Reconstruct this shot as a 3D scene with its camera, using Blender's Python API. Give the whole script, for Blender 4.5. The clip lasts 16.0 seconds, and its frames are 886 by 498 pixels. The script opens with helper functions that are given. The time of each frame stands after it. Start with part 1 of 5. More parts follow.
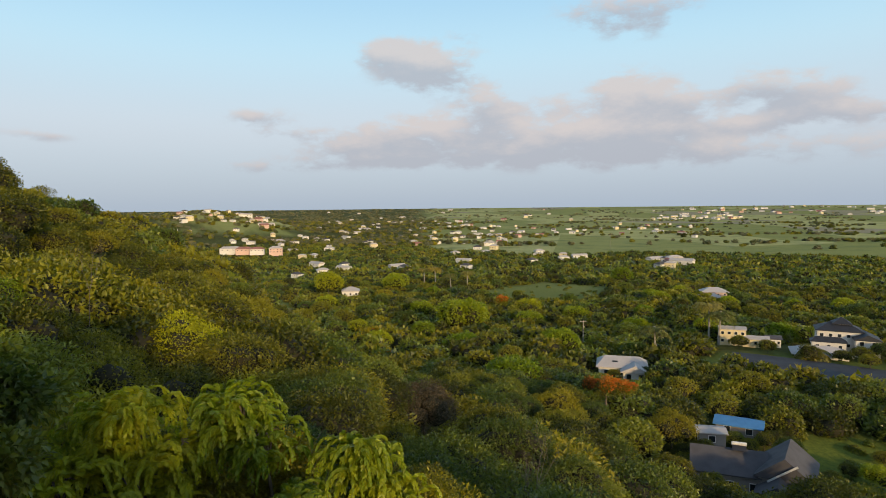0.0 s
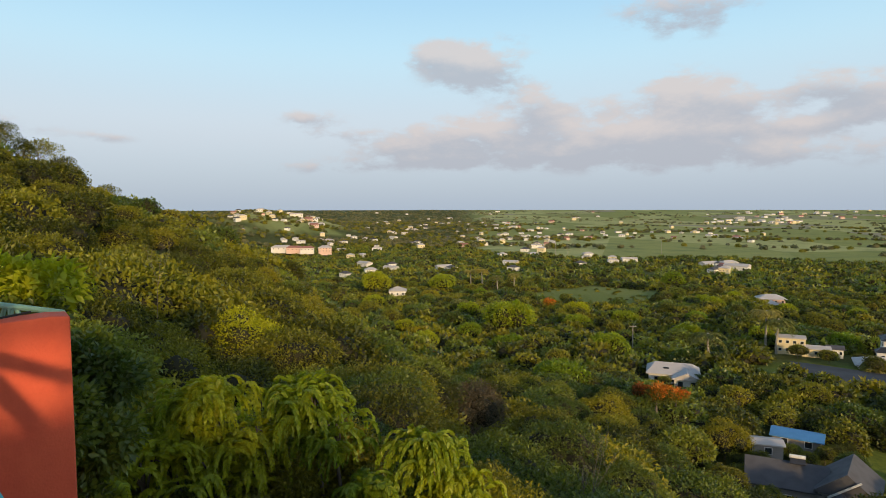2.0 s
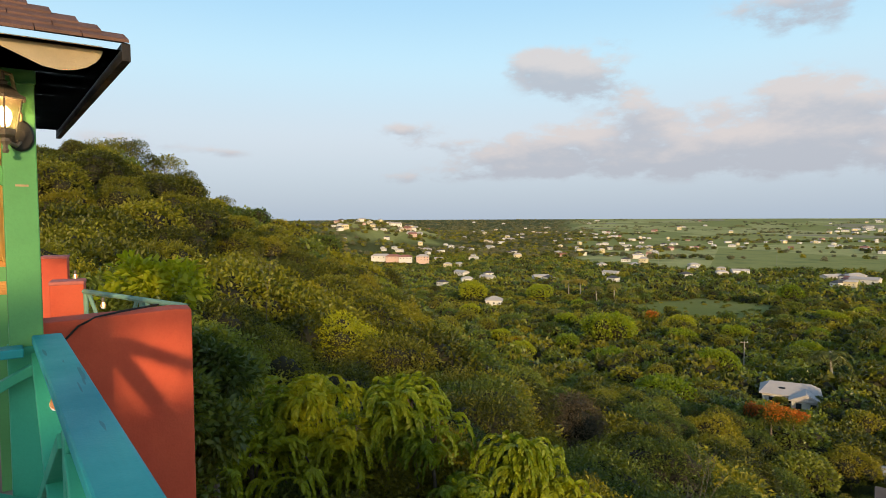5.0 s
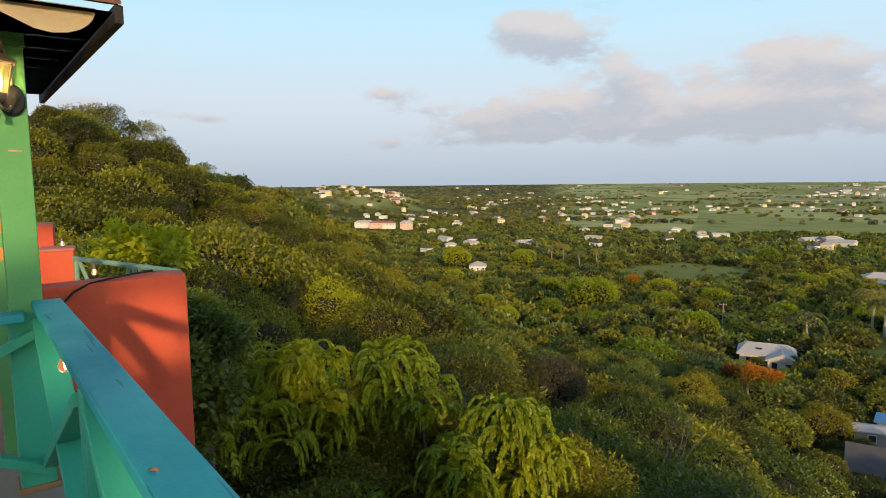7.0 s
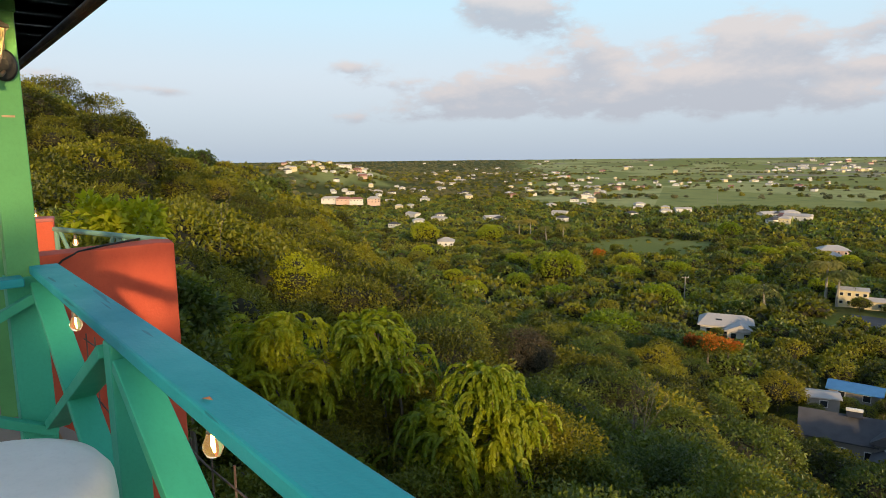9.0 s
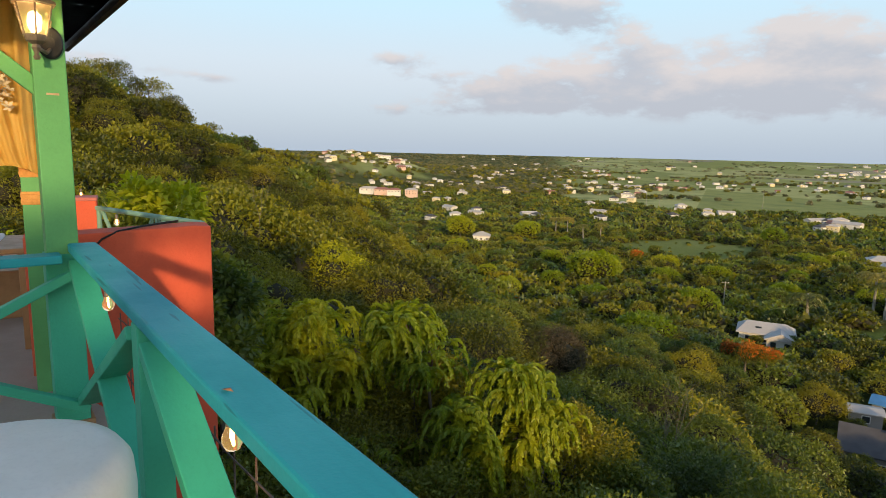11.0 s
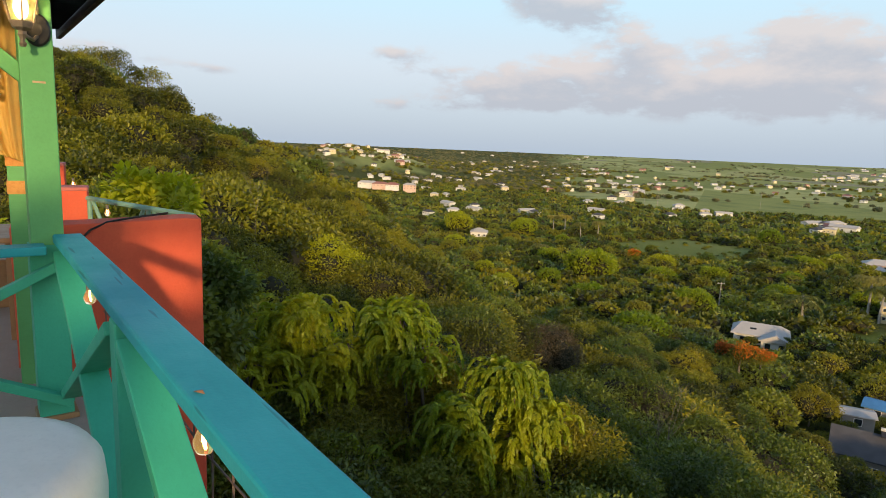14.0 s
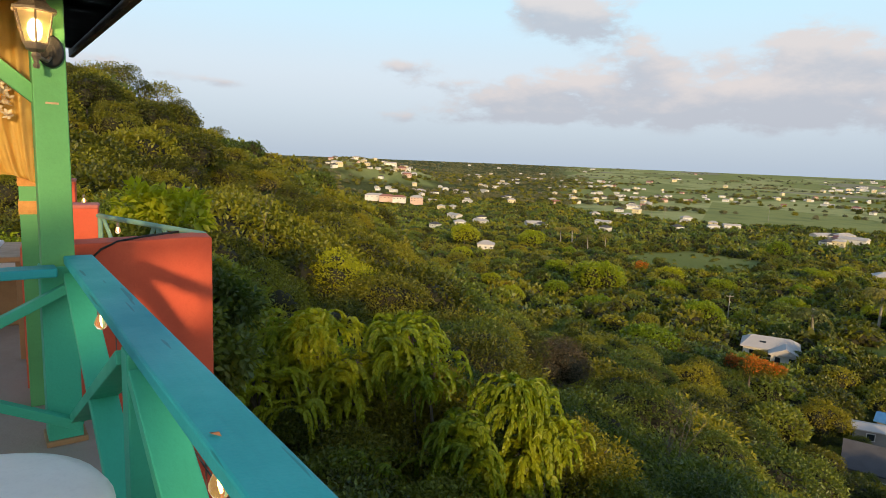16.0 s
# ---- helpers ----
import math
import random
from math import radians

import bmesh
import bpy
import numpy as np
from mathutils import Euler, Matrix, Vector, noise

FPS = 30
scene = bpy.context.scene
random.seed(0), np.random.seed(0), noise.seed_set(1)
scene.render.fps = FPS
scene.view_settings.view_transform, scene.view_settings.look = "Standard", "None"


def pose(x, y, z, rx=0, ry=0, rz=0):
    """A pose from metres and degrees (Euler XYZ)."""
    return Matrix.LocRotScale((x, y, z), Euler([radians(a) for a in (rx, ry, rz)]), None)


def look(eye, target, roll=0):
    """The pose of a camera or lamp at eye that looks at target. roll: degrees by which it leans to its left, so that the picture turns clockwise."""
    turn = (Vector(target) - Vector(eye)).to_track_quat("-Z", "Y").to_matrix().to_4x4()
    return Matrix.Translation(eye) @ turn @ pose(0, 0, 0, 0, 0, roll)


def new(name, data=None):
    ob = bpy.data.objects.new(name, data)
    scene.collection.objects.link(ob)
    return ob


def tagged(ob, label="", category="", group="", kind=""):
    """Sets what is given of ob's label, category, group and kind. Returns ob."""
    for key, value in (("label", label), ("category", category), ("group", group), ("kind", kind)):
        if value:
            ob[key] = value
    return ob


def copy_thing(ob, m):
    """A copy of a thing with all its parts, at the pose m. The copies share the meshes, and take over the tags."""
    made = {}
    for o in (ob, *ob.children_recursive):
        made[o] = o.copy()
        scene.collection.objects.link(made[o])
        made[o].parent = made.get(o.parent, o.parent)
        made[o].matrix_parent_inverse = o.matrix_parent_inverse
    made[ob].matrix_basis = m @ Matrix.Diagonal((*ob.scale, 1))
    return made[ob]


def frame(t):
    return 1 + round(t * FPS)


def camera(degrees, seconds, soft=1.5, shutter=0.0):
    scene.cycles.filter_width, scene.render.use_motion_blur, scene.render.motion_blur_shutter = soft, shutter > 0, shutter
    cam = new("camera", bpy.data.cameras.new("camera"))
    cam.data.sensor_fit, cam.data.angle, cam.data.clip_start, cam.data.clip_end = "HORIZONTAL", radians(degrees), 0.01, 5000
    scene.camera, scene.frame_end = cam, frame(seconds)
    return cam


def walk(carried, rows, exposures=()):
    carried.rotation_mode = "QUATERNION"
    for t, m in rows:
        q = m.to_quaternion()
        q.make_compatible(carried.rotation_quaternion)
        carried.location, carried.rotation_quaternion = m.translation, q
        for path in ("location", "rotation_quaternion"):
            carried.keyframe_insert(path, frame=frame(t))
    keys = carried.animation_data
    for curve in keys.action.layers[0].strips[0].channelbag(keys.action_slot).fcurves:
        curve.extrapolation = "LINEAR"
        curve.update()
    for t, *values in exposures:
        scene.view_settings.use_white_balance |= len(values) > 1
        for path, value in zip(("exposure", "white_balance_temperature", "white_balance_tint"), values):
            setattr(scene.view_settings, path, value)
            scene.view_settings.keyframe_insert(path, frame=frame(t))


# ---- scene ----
cam = camera(70.8, 16.0, soft=0.8)
PATH = [
    (0, (1.842, 0.001, 1.684), (1.784, 1.995, 1.544), -0.6),
    (0.5, (1.672, 0.038, 1.7), (1.697, 2.033, 1.555), -0.5),
    (1, (1.558, 0.0, 1.678), (1.535, 1.996, 1.545), -0.3),
    (1.5, (1.487, -0.084, 1.634), (1.42, 1.911, 1.514), 0.3),
    (2, (1.517, -0.146, 1.65), (1.31, 1.839, 1.515), -0.1),
    (2.5, (1.523, -0.18, 1.652), (1.183, 1.786, 1.514), 0.1),
    (3, (1.505, -0.163, 1.656), (1.117, 1.795, 1.534), 0.5),
    (3.5, (1.522, -0.177, 1.645), (1.097, 1.774, 1.53), 0.2),
    (4, (1.536, -0.167, 1.628), (1.084, 1.78, 1.551), 0.4),
    (4.2, (1.542, -0.156, 1.614), (1.05, 1.781, 1.538), 0.4),
    (6.3, (1.497, -0.264, 1.576), (0.989, 1.664, 1.421), -0.9),
    (6.5, (1.49, -0.258, 1.572), (1.015, 1.678, 1.413), -0.5),
    (7, (1.486, -0.261, 1.578), (1.027, 1.674, 1.365), -0.6),
    (7.5, (1.499, -0.277, 1.57), (1.061, 1.665, 1.38), -0.3),
    (8, (1.48, -0.325, 1.536), (1.119, 1.628, 1.299), -1.1),
    (8.5, (1.436, -0.399, 1.542), (1.104, 1.555, 1.279), -1.6),
    (9, (1.391, -0.43, 1.531), (1.034, 1.516, 1.24), -0.6),
    (9.5, (1.377, -0.426, 1.528), (0.986, 1.513, 1.233), -0.2),
    (9.7, (1.366, -0.4, 1.521), (0.945, 1.532, 1.218), -0.3),
    (12, (1.388, -0.33, 1.52), (0.925, 1.59, 1.203), 1.7),
    (12.5, (1.399, -0.317, 1.516), (0.943, 1.603, 1.189), 1.7),
    (13, (1.402, -0.317, 1.518), (0.933, 1.602, 1.205), 1.8),
    (13.5, (1.4, -0.309, 1.521), (0.927, 1.61, 1.216), 2.1),
    (14, (1.393, -0.296, 1.528), (0.936, 1.624, 1.202), 2.4),
    (14.5, (1.381, -0.288, 1.532), (0.9, 1.627, 1.214), 2.5),
    (15, (1.361, -0.268, 1.549), (0.881, 1.644, 1.211), 2.3),
    (15.5, (1.338, -0.256, 1.56), (0.829, 1.656, 1.267), 2.1),
    (16, (1.34, -0.251, 1.565), (0.859, 1.669, 1.277), 2.3),
]
walk(cam, [(t, look(eye, target, roll)) for t, eye, target, roll in PATH], [(0, 0.84, 6700, 10), (3.5, 0.90, 6700, 10), (7, 0.97, 6700, 10), (16, 1.02, 6700, 10)])

# ---- sky, sun ----
SKY_STRENGTH, SKY_GAIN = 0.1, 1.25
SKY_TOP, SKY_BLUE, SKY_PALE, HAZE = (2.1, 3.75, 5.2), (2.95, 4.4, 5.3), (3.35, 3.8, 4.35), (2.25, 2.75, 3.45)
CLOUD_SHADE, CLOUD_LIT = (2.45, 2.6, 3.0), (3.75, 3.4, 3.35)
SUN_TRAVEL = Vector((-0.42, 0.907, -0.212)).normalized()
sun_data = bpy.data.lights.new("sun", "SUN")
sun_data.energy, sun_data.angle, sun_data.color = 1.75, radians(2.0), (1.0, 0.72, 0.38)
sun = new("sun", sun_data)
sun.matrix_world = Matrix.Translation((30, -60, 40)) @ SUN_TRAVEL.to_track_quat("-Z", "Y").to_matrix().to_4x4()

world = bpy.data.worlds.new("evening_sky")
scene.world = world
world.use_nodes = True
wn, wl = world.node_tree.nodes, world.node_tree.links
wn.clear()


class Nodes:
    """Short way to add nodes to a tree."""

    def __init__(self, tree):
        self.n, self.l = tree.nodes, tree.links

    def add(self, kind):
        return self.n.new(kind)

    def plug(self, value, socket):
        if isinstance(value, bpy.types.NodeSocket):
            self.l.new(value, socket)
        else:
            socket.default_value = value

    def math(self, op, a, b=0.0, c=0.0, clamp=False):
        m = self.add("ShaderNodeMath")
        m.operation, m.use_clamp = op, clamp
        for s, v in zip(m.inputs, (a, b, c)):
            self.plug(v, s)
        return m.outputs[0]

    def mix(self, f, a, b, mode="MIX"):
        m = self.add("ShaderNodeMix")
        m.data_type, m.blend_type = "RGBA", mode
        self.plug(f, m.inputs[0])
        self.plug(a if isinstance(a, bpy.types.NodeSocket) else (*a, 1), m.inputs[6])
        self.plug(b if isinstance(b, bpy.types.NodeSocket) else (*b, 1), m.inputs[7])
        return m.outputs[2]

    def noise(self, vector, scale, detail=4.0, rough=0.55):
        m = self.add("ShaderNodeTexNoise")
        if vector is not None:
            self.l.new(vector, m.inputs["Vector"])
        m.inputs["Scale"].default_value, m.inputs["Detail"].default_value = scale, detail
        m.inputs["Roughness"].default_value = rough
        return m.outputs["Fac"]

    def ramp(self, value, lo, hi, a=0.0, b=1.0):
        m = self.add("ShaderNodeMapRange")
        m.interpolation_type = "SMOOTHSTEP"
        self.plug(value, m.inputs[0])
        for i, v in enumerate((lo, hi, a, b)):
            m.inputs[1 + i].default_value = v
        return m.outputs[0]


W = Nodes(world.node_tree)
sky = W.add("ShaderNodeTexSky")
sky.sky_type, sky.sun_disc, sky.sun_elevation = "NISHITA", False, radians(12.0)
sky.sun_rotation = math.atan2(-SUN_TRAVEL.x, -SUN_TRAVEL.y)
sky.altitude, sky.air_density, sky.dust_density, sky.ozone_density = 200.0, 1.0, 1.2, 1.5
way = W.add("ShaderNodeTexCoord").outputs["Generated"]
sep = W.add("ShaderNodeSeparateXYZ")
W.l.new(way, sep.inputs[0])
azi = W.math("MULTIPLY", W.math("ARCTAN2", sep.outputs[0], sep.outputs[1]), 57.2958)
ele = W.math("MULTIPLY", W.math("ARCSINE", sep.outputs[2]), 57.2958)
# cumulus: bearing, height, half width, half height in degrees, density
CLOUDS = [(-3.0, 12.2, 3.4, 1.5, 1.0), (-6.5, 13.4, 2.2, 0.9, 0.6), (2.6, 8.8, 2.0, 1.4, 1.0), (-4.6, 6.3, 4.6, 1.3, 0.95), (-9.5, 5.2, 3.5, 0.6, 0.5),
          (8.0, 6.0, 5.5, 1.4, 0.95), (14.6, 9.3, 2.6, 1.5, 1.0), (18.6, 8.4, 2.2, 1.1, 0.85), (15.8, 6.2, 4.0, 1.3, 0.9), (8.5, 8.6, 2.2, 0.8, 0.5),
          (25.0, 9.2, 2.0, 1.1, 0.75), (28.6, 8.4, 2.4, 1.2, 0.8), (24.2, 6.3, 3.6, 0.6, 0.6), (32.0, 6.8, 4.0, 0.7, 0.55), (14.8, 16.3, 4.0, 1.7, 0.85),
          (0.6, 15.1, 1.2, 0.5, 0.45), (-17.8, 7.8, 2.2, 0.6, 0.6), (-15.4, 6.4, 2.6, 0.5, 0.5), (-7.0, 3.9, 6.0, 0.45, 0.5), (-18.5, 3.4, 4.0, 0.4, 0.4),
          (-34.0, 5.6, 2.0, 0.35, 0.5), (-41.5, 6.2, 3.0, 0.8, 0.55), (20.0, 4.2, 14.0, 1.0, 0.6), (0.0, 4.3, 12.0, 0.7, 0.45)]
stretch = W.add("ShaderNodeMapping")
W.l.new(way, stretch.inputs[0])
stretch.inputs["Scale"].default_value = (1, 1, 2.2)
billow = W.noise(stretch.outputs[0], 15.0, 8.0, 0.6)
wide = W.noise(stretch.outputs[0], 3.0, 5.0, 0.55)
cover = None
base_low = None
for a, e, sa, se, k in CLOUDS:
    da = W.math("DIVIDE", W.math("SUBTRACT", azi, a), sa * 1.2)
    de = W.math("DIVIDE", W.math("SUBTRACT", ele, e), se * 1.25)
    d2 = W.math("ADD", W.math("MULTIPLY", da, da), W.math("MULTIPLY", de, de))
    blob = W.math("MULTIPLY", W.math("POWER", 2.718, W.math("MULTIPLY", d2, -0.8)), k)
    low = W.math("MULTIPLY", blob, de)
    cover = blob if cover is None else W.math("ADD", cover, blob)
    base_low = low if base_low is None else W.math("ADD", base_low, low)
# the same kind of cloud, scattered, all round outside the bearings above
scatter = W.math("MULTIPLY", W.ramp(wide, 0.52, 0.7), W.ramp(W.math("ABSOLUTE", azi), 44.0, 60.0))
scatter = W.math("MULTIPLY", scatter, W.ramp(ele, 2.0, 8.0))
cover = W.math("ADD", cover, W.math("MULTIPLY", scatter, 0.8))
body = W.math("ADD", cover, W.math("MULTIPLY", W.math("SUBTRACT", billow, 0.5), 3.3))
mask = W.math("MULTIPLY", W.ramp(body, 0.15, 0.95), W.ramp(cover, 0.06, 0.5))
warm = W.ramp(W.math("ADD", base_low, W.math("MULTIPLY", W.math("SUBTRACT", billow, 0.5), 1.2)), -0.25, 0.45)
cloud_col = W.mix(warm, CLOUD_SHADE, CLOUD_LIT)
sky_gain = W.mix(1.0, sky.outputs[0], (SKY_GAIN, SKY_GAIN, SKY_GAIN), "MULTIPLY")
veil = W.math("MULTIPLY", W.ramp(ele, 16.0, 46.0, 1.0, 0.0), W.ramp(sep.outputs[1], -0.4, 0.3, 0.5, 0.95))
low_sky = W.mix(W.ramp(ele, 5.5, 15.0), W.mix(W.ramp(ele, -1.0, 8.0), HAZE, SKY_PALE), SKY_BLUE)
hazed = W.mix(veil, sky_gain, W.mix(W.ramp(ele, 12.0, 21.0), low_sky, SKY_TOP))
out_col = W.mix(W.math("MULTIPLY", mask, 0.8), hazed, cloud_col)
bg = W.add("ShaderNodeBackground")
W.l.new(out_col, bg.inputs[0])
bg.inputs[1].default_value = SKY_STRENGTH
W.l.new(bg.outputs[0], W.add("ShaderNodeOutputWorld").inputs[0])


# ---- materials ----
def material(name, color, rough=0.6, dark=None, scale=6.0, bump=0.15, fine=60.0, metal=0.0, fade=0.6, spec=0.4, coat=0.0):
    """A painted or plain surface: two scales of colour variation, a fine relief."""
    mat = bpy.data.materials.new(name)
    mat.use_nodes = True
    T = Nodes(mat.node_tree)
    p = mat.node_tree.nodes["Principled BSDF"]
    pos = T.add("ShaderNodeNewGeometry").outputs["Position"]
    dark = dark or tuple(c * 0.6 for c in color)
    big, small = T.noise(pos, scale, 5.0, 0.6), T.noise(pos, fine, 3.0, 0.6)
    col = T.mix(T.math("MULTIPLY", T.ramp(big, 0.35, 0.75), fade), color, dark)
    col = T.mix(T.math("MULTIPLY", T.ramp(small, 0.45, 0.8), 0.35 * fade), col, tuple(c * 0.75 for c in color))
    T.l.new(col, p.inputs["Base Color"])
    p.inputs["Metallic"].default_value = metal
    p.inputs["Specular IOR Level"].default_value = spec
    p.inputs["Coat Weight"].default_value = coat
    T.l.new(T.ramp(big, 0.2, 0.8, rough - 0.08, min(1.0, rough + 0.12)), p.inputs["Roughness"])
    b = T.add("ShaderNodeBump")
    b.inputs["Strength"].default_value, b.inputs["Distance"].default_value = bump, 0.01
    T.l.new(T.math("ADD", small, T.math("MULTIPLY", big, 0.7)), b.inputs["Height"])
    T.l.new(b.outputs[0], p.inputs["Normal"])
    return mat


def painted_wood(name, color, worn, cracked=0.0):
    """Gloss paint on planks: brush grain, hairline cracks along the board, scuffs."""
    mat = material(name, color, 0.5, tuple(c * 0.82 for c in color), 3.0, 0.12, 90.0, fade=0.7, coat=0.0, spec=0.3)
    T = Nodes(mat.node_tree)
    p = mat.node_tree.nodes["Principled BSDF"]
    obj = T.add("ShaderNodeTexCoord").outputs["Object"]
    mp = T.add("ShaderNodeMapping")
    T.l.new(obj, mp.inputs[0])
    mp.inputs["Scale"].default_value = (1.2, 26.0, 26.0)
    grain = T.noise(mp.outputs[0], 2.0, 6.0, 0.7)
    mp2 = T.add("ShaderNodeMapping")
    T.l.new(obj, mp2.inputs[0])
    mp2.inputs["Scale"].default_value = (2.0, 30.0, 30.0)
    crack = T.ramp(T.noise(mp2.outputs[0], 1.1, 2.0, 0.4), 0.665, 0.68)
    old = p.inputs["Base Color"].links[0].from_socket
    col = T.mix(T.math("MULTIPLY", T.ramp(grain, 0.4, 0.8), 0.18), old, tuple(c * 0.55 for c in color))
    scuff = T.ramp(T.noise(obj, 7.0, 8.0, 0.75), 0.70, 0.76)
    col = T.mix(T.math("MULTIPLY", scuff, 0.12), col, worn)
    col = T.mix(T.math("MULTIPLY", crack, cracked), col, tuple(c * 0.2 for c in color))
    T.l.new(col, p.inputs["Base Color"])
    return mat


def leaf_material(name, dark, light, shine=0.42, through_light=0.30):
    """Leaves: each leaf and each plant its own green, light passing through the blade."""
    mat = bpy.data.materials.new(name)
    mat.use_nodes = True
    T = Nodes(mat.node_tree)
    p = mat.node_tree.nodes["Principled BSDF"]
    geo = T.add("ShaderNodeNewGeometry")
    own = T.add("ShaderNodeObjectInfo").outputs["Random"]
    tint_node = T.add("ShaderNodeAttribute")
    tint_node.attribute_name = "tint"
    tint = tint_node.outputs["Fac"]
    each = geo.outputs["Random Per Island"]
    plant = T.math("FRACT", T.math("ADD", own, tint))
    f = T.math("ADD", T.math("MULTIPLY", plant, 0.62), T.math("MULTIPLY", each, 0.38))
    col = T.mix(T.ramp(f, 0.08, 0.92), dark, light)
    patch = T.noise(geo.outputs["Position"], 0.035, 3.0)
    col = T.mix(T.ramp(patch, 0.42, 0.68, 0.0, 0.35), col, tuple(0.5 * (a + b) * c for a, b, c in zip(dark, light, (0.75, 0.95, 1.05))))
    yellow = T.math("MULTIPLY", T.ramp(T.math("FRACT", T.math("MULTIPLY", plant, 7.31)), 0.78, 0.98), 0.55)
    col = T.mix(yellow, col, (light[0] * 1.25, light[1] * 1.08, light[2] * 0.7))
    T.l.new(col, p.inputs["Base Color"])
    p.inputs["Roughness"].default_value = shine
    p.inputs["Specular IOR Level"].default_value = 0.45
    tr = T.add("ShaderNodeBsdfTranslucent")
    T.l.new(T.mix(1.0, col, (1.25, 1.15, 0.5), "MULTIPLY"), tr.inputs[0])
    mx = T.add("ShaderNodeMixShader")
    mx.inputs[0].default_value = through_light
    T.l.new(p.outputs[0], mx.inputs[1])
    T.l.new(tr.outputs[0], mx.inputs[2])
    T.l.new(mx.outputs[0], mat.node_tree.nodes["Material Output"].inputs[0])
    return mat


def glow(name, color, strength):
    mat = bpy.data.materials.new(name)
    mat.use_nodes = True
    p = mat.node_tree.nodes["Principled BSDF"]
    p.inputs["Base Color"].default_value = (*color, 1)
    p.inputs["Emission Color"].default_value = (*color, 1)
    p.inputs["Emission Strength"].default_value = strength
    return mat


def glass(name, color, rough, alpha=1.0):
    mat = bpy.data.materials.new(name)
    mat.use_nodes = True
    p = mat.node_tree.nodes["Principled BSDF"]
    p.inputs["Base Color"].default_value = (*color, 1)
    p.inputs["Transmission Weight"].default_value = 1.0
    p.inputs["Roughness"].default_value = rough
    p.inputs["IOR"].default_value = 1.2
    return mat


TEAL = painted_wood("teal_gloss_paint", (0.018, 0.35, 0.385), (0.16, 0.36, 0.33), 0.5)
GREEN = painted_wood("green_gloss_paint", (0.055, 0.45, 0.28), (0.25, 0.40, 0.25))
POST_GREEN = painted_wood("post_green_paint", (0.12, 0.38, 0.13), (0.24, 0.36, 0.2))
PALE_GREEN = painted_wood("pale_green_paint", (0.22, 0.40, 0.31), (0.4, 0.45, 0.35))
RED = material("red_render", (0.68, 0.11, 0.05), 0.72, (0.54, 0.075, 0.04), 2.5, 0.35, 55.0, fade=0.7)
RED_TOP = material("faded_red_render", (0.58, 0.18, 0.15), 0.8, (0.45, 0.12, 0.10), 5.0, 0.3, 70.0)
ORANGE = material("sunlit_orange", (0.88, 0.18, 0.025), 0.5, None, 5.0)
CONCRETE = material("deck_concrete", (0.40, 0.31, 0.25), 0.7, (0.28, 0.22, 0.17), 1.6, 0.3, 40.0)
SHINGLE = material("wood_shingle", (0.17, 0.085, 0.06), 0.75, (0.09, 0.05, 0.04), 9.0, 0.6, 60.0)
DARK_WOOD = material("dark_fascia", (0.018, 0.014, 0.013), 0.7, None, 9.0, 0.5)
SOFFIT = material("grey_soffit_boards", (0.62, 0.60, 0.56), 0.7, (0.45, 0.43, 0.4), 5.0)
CREAM = material("cream_board", (0.72, 0.60, 0.40), 0.6, (0.6, 0.5, 0.34), 4.0, 0.1)
CLOTH_YELLOW = material("yellow_satin", (0.92, 0.62, 0.17), 0.5, (0.82, 0.48, 0.10), 7.0, 0.2, 120.0)
CLOTH_WHITE = material("white_cloth", (0.72, 0.72, 0.74), 0.8, (0.6, 0.6, 0.62), 6.0, 0.15)
RIBBON = material("amber_ribbon", (0.72, 0.34, 0.09), 0.5, (0.55, 0.22, 0.05), 40.0, 0.4, 160.0)
PETAL = material("silk_petals", (0.78, 0.66, 0.48), 0.7, (0.7, 0.5, 0.3), 20.0)
SEAT = material("white_vinyl", (0.90, 0.83, 0.74), 0.5, (0.76, 0.69, 0.60), 3.0, 0.03, 80.0, fade=0.75)
STEEL = material("brushed_steel", (0.45, 0.45, 0.45), 0.35, None, 8.0, 0.1, metal=1.0)
BRONZE = material("weathered_lantern_metal", (0.24, 0.19, 0.14), 0.45, (0.13, 0.10, 0.08), 30.0, 0.4, 120.0, metal=0.5)
BLACK = material("black_plate", (0.02, 0.02, 0.02), 0.5, None, 9.0)
CABLE = material("black_cable", (0.015, 0.015, 0.015), 0.5, None, 9.0)
RUST = material("rusty_wire", (0.12, 0.06, 0.045), 0.8, (0.2, 0.18, 0.16), 18.0)
CONDUIT = material("painted_conduit", (0.40, 0.33, 0.16), 0.5, None, 12.0)
TABLE_WOOD = material("table_wood", (0.36, 0.20, 0.09), 0.5, (0.24, 0.13, 0.06), 9.0)
FROST = glass("seeded_lantern_glass", (1.0, 0.95, 0.86), 0.35)
CLEAR = glass("clear_bulb_glass", (1.0, 0.90, 0.72), 0.12)
CLEAR.node_tree.nodes["Principled BSDF"].inputs["Emission Color"].default_value = (1.0, 0.55, 0.2, 1)
CLEAR.node_tree.nodes["Principled BSDF"].inputs["Emission Strength"].default_value = 0.10
FLAME = glow("lit_lamp", (1.0, 0.62, 0.24), 26.0)
FILAMENT = glow("bulb_filament", (1.0, 0.50, 0.14), 7.0)
BARK = material("grey_bark", (0.16, 0.13, 0.10), 0.85, (0.08, 0.065, 0.05), 7.0, 0.8, 40.0)
PALE_BARK = material("pale_bark", (0.36, 0.32, 0.27), 0.85, (0.22, 0.19, 0.16), 9.0, 0.6, 40.0)
DEAD_LEAF_PALE = material("bare_chipped_wood", (0.55, 0.36, 0.22), 0.8, None, 60.0)
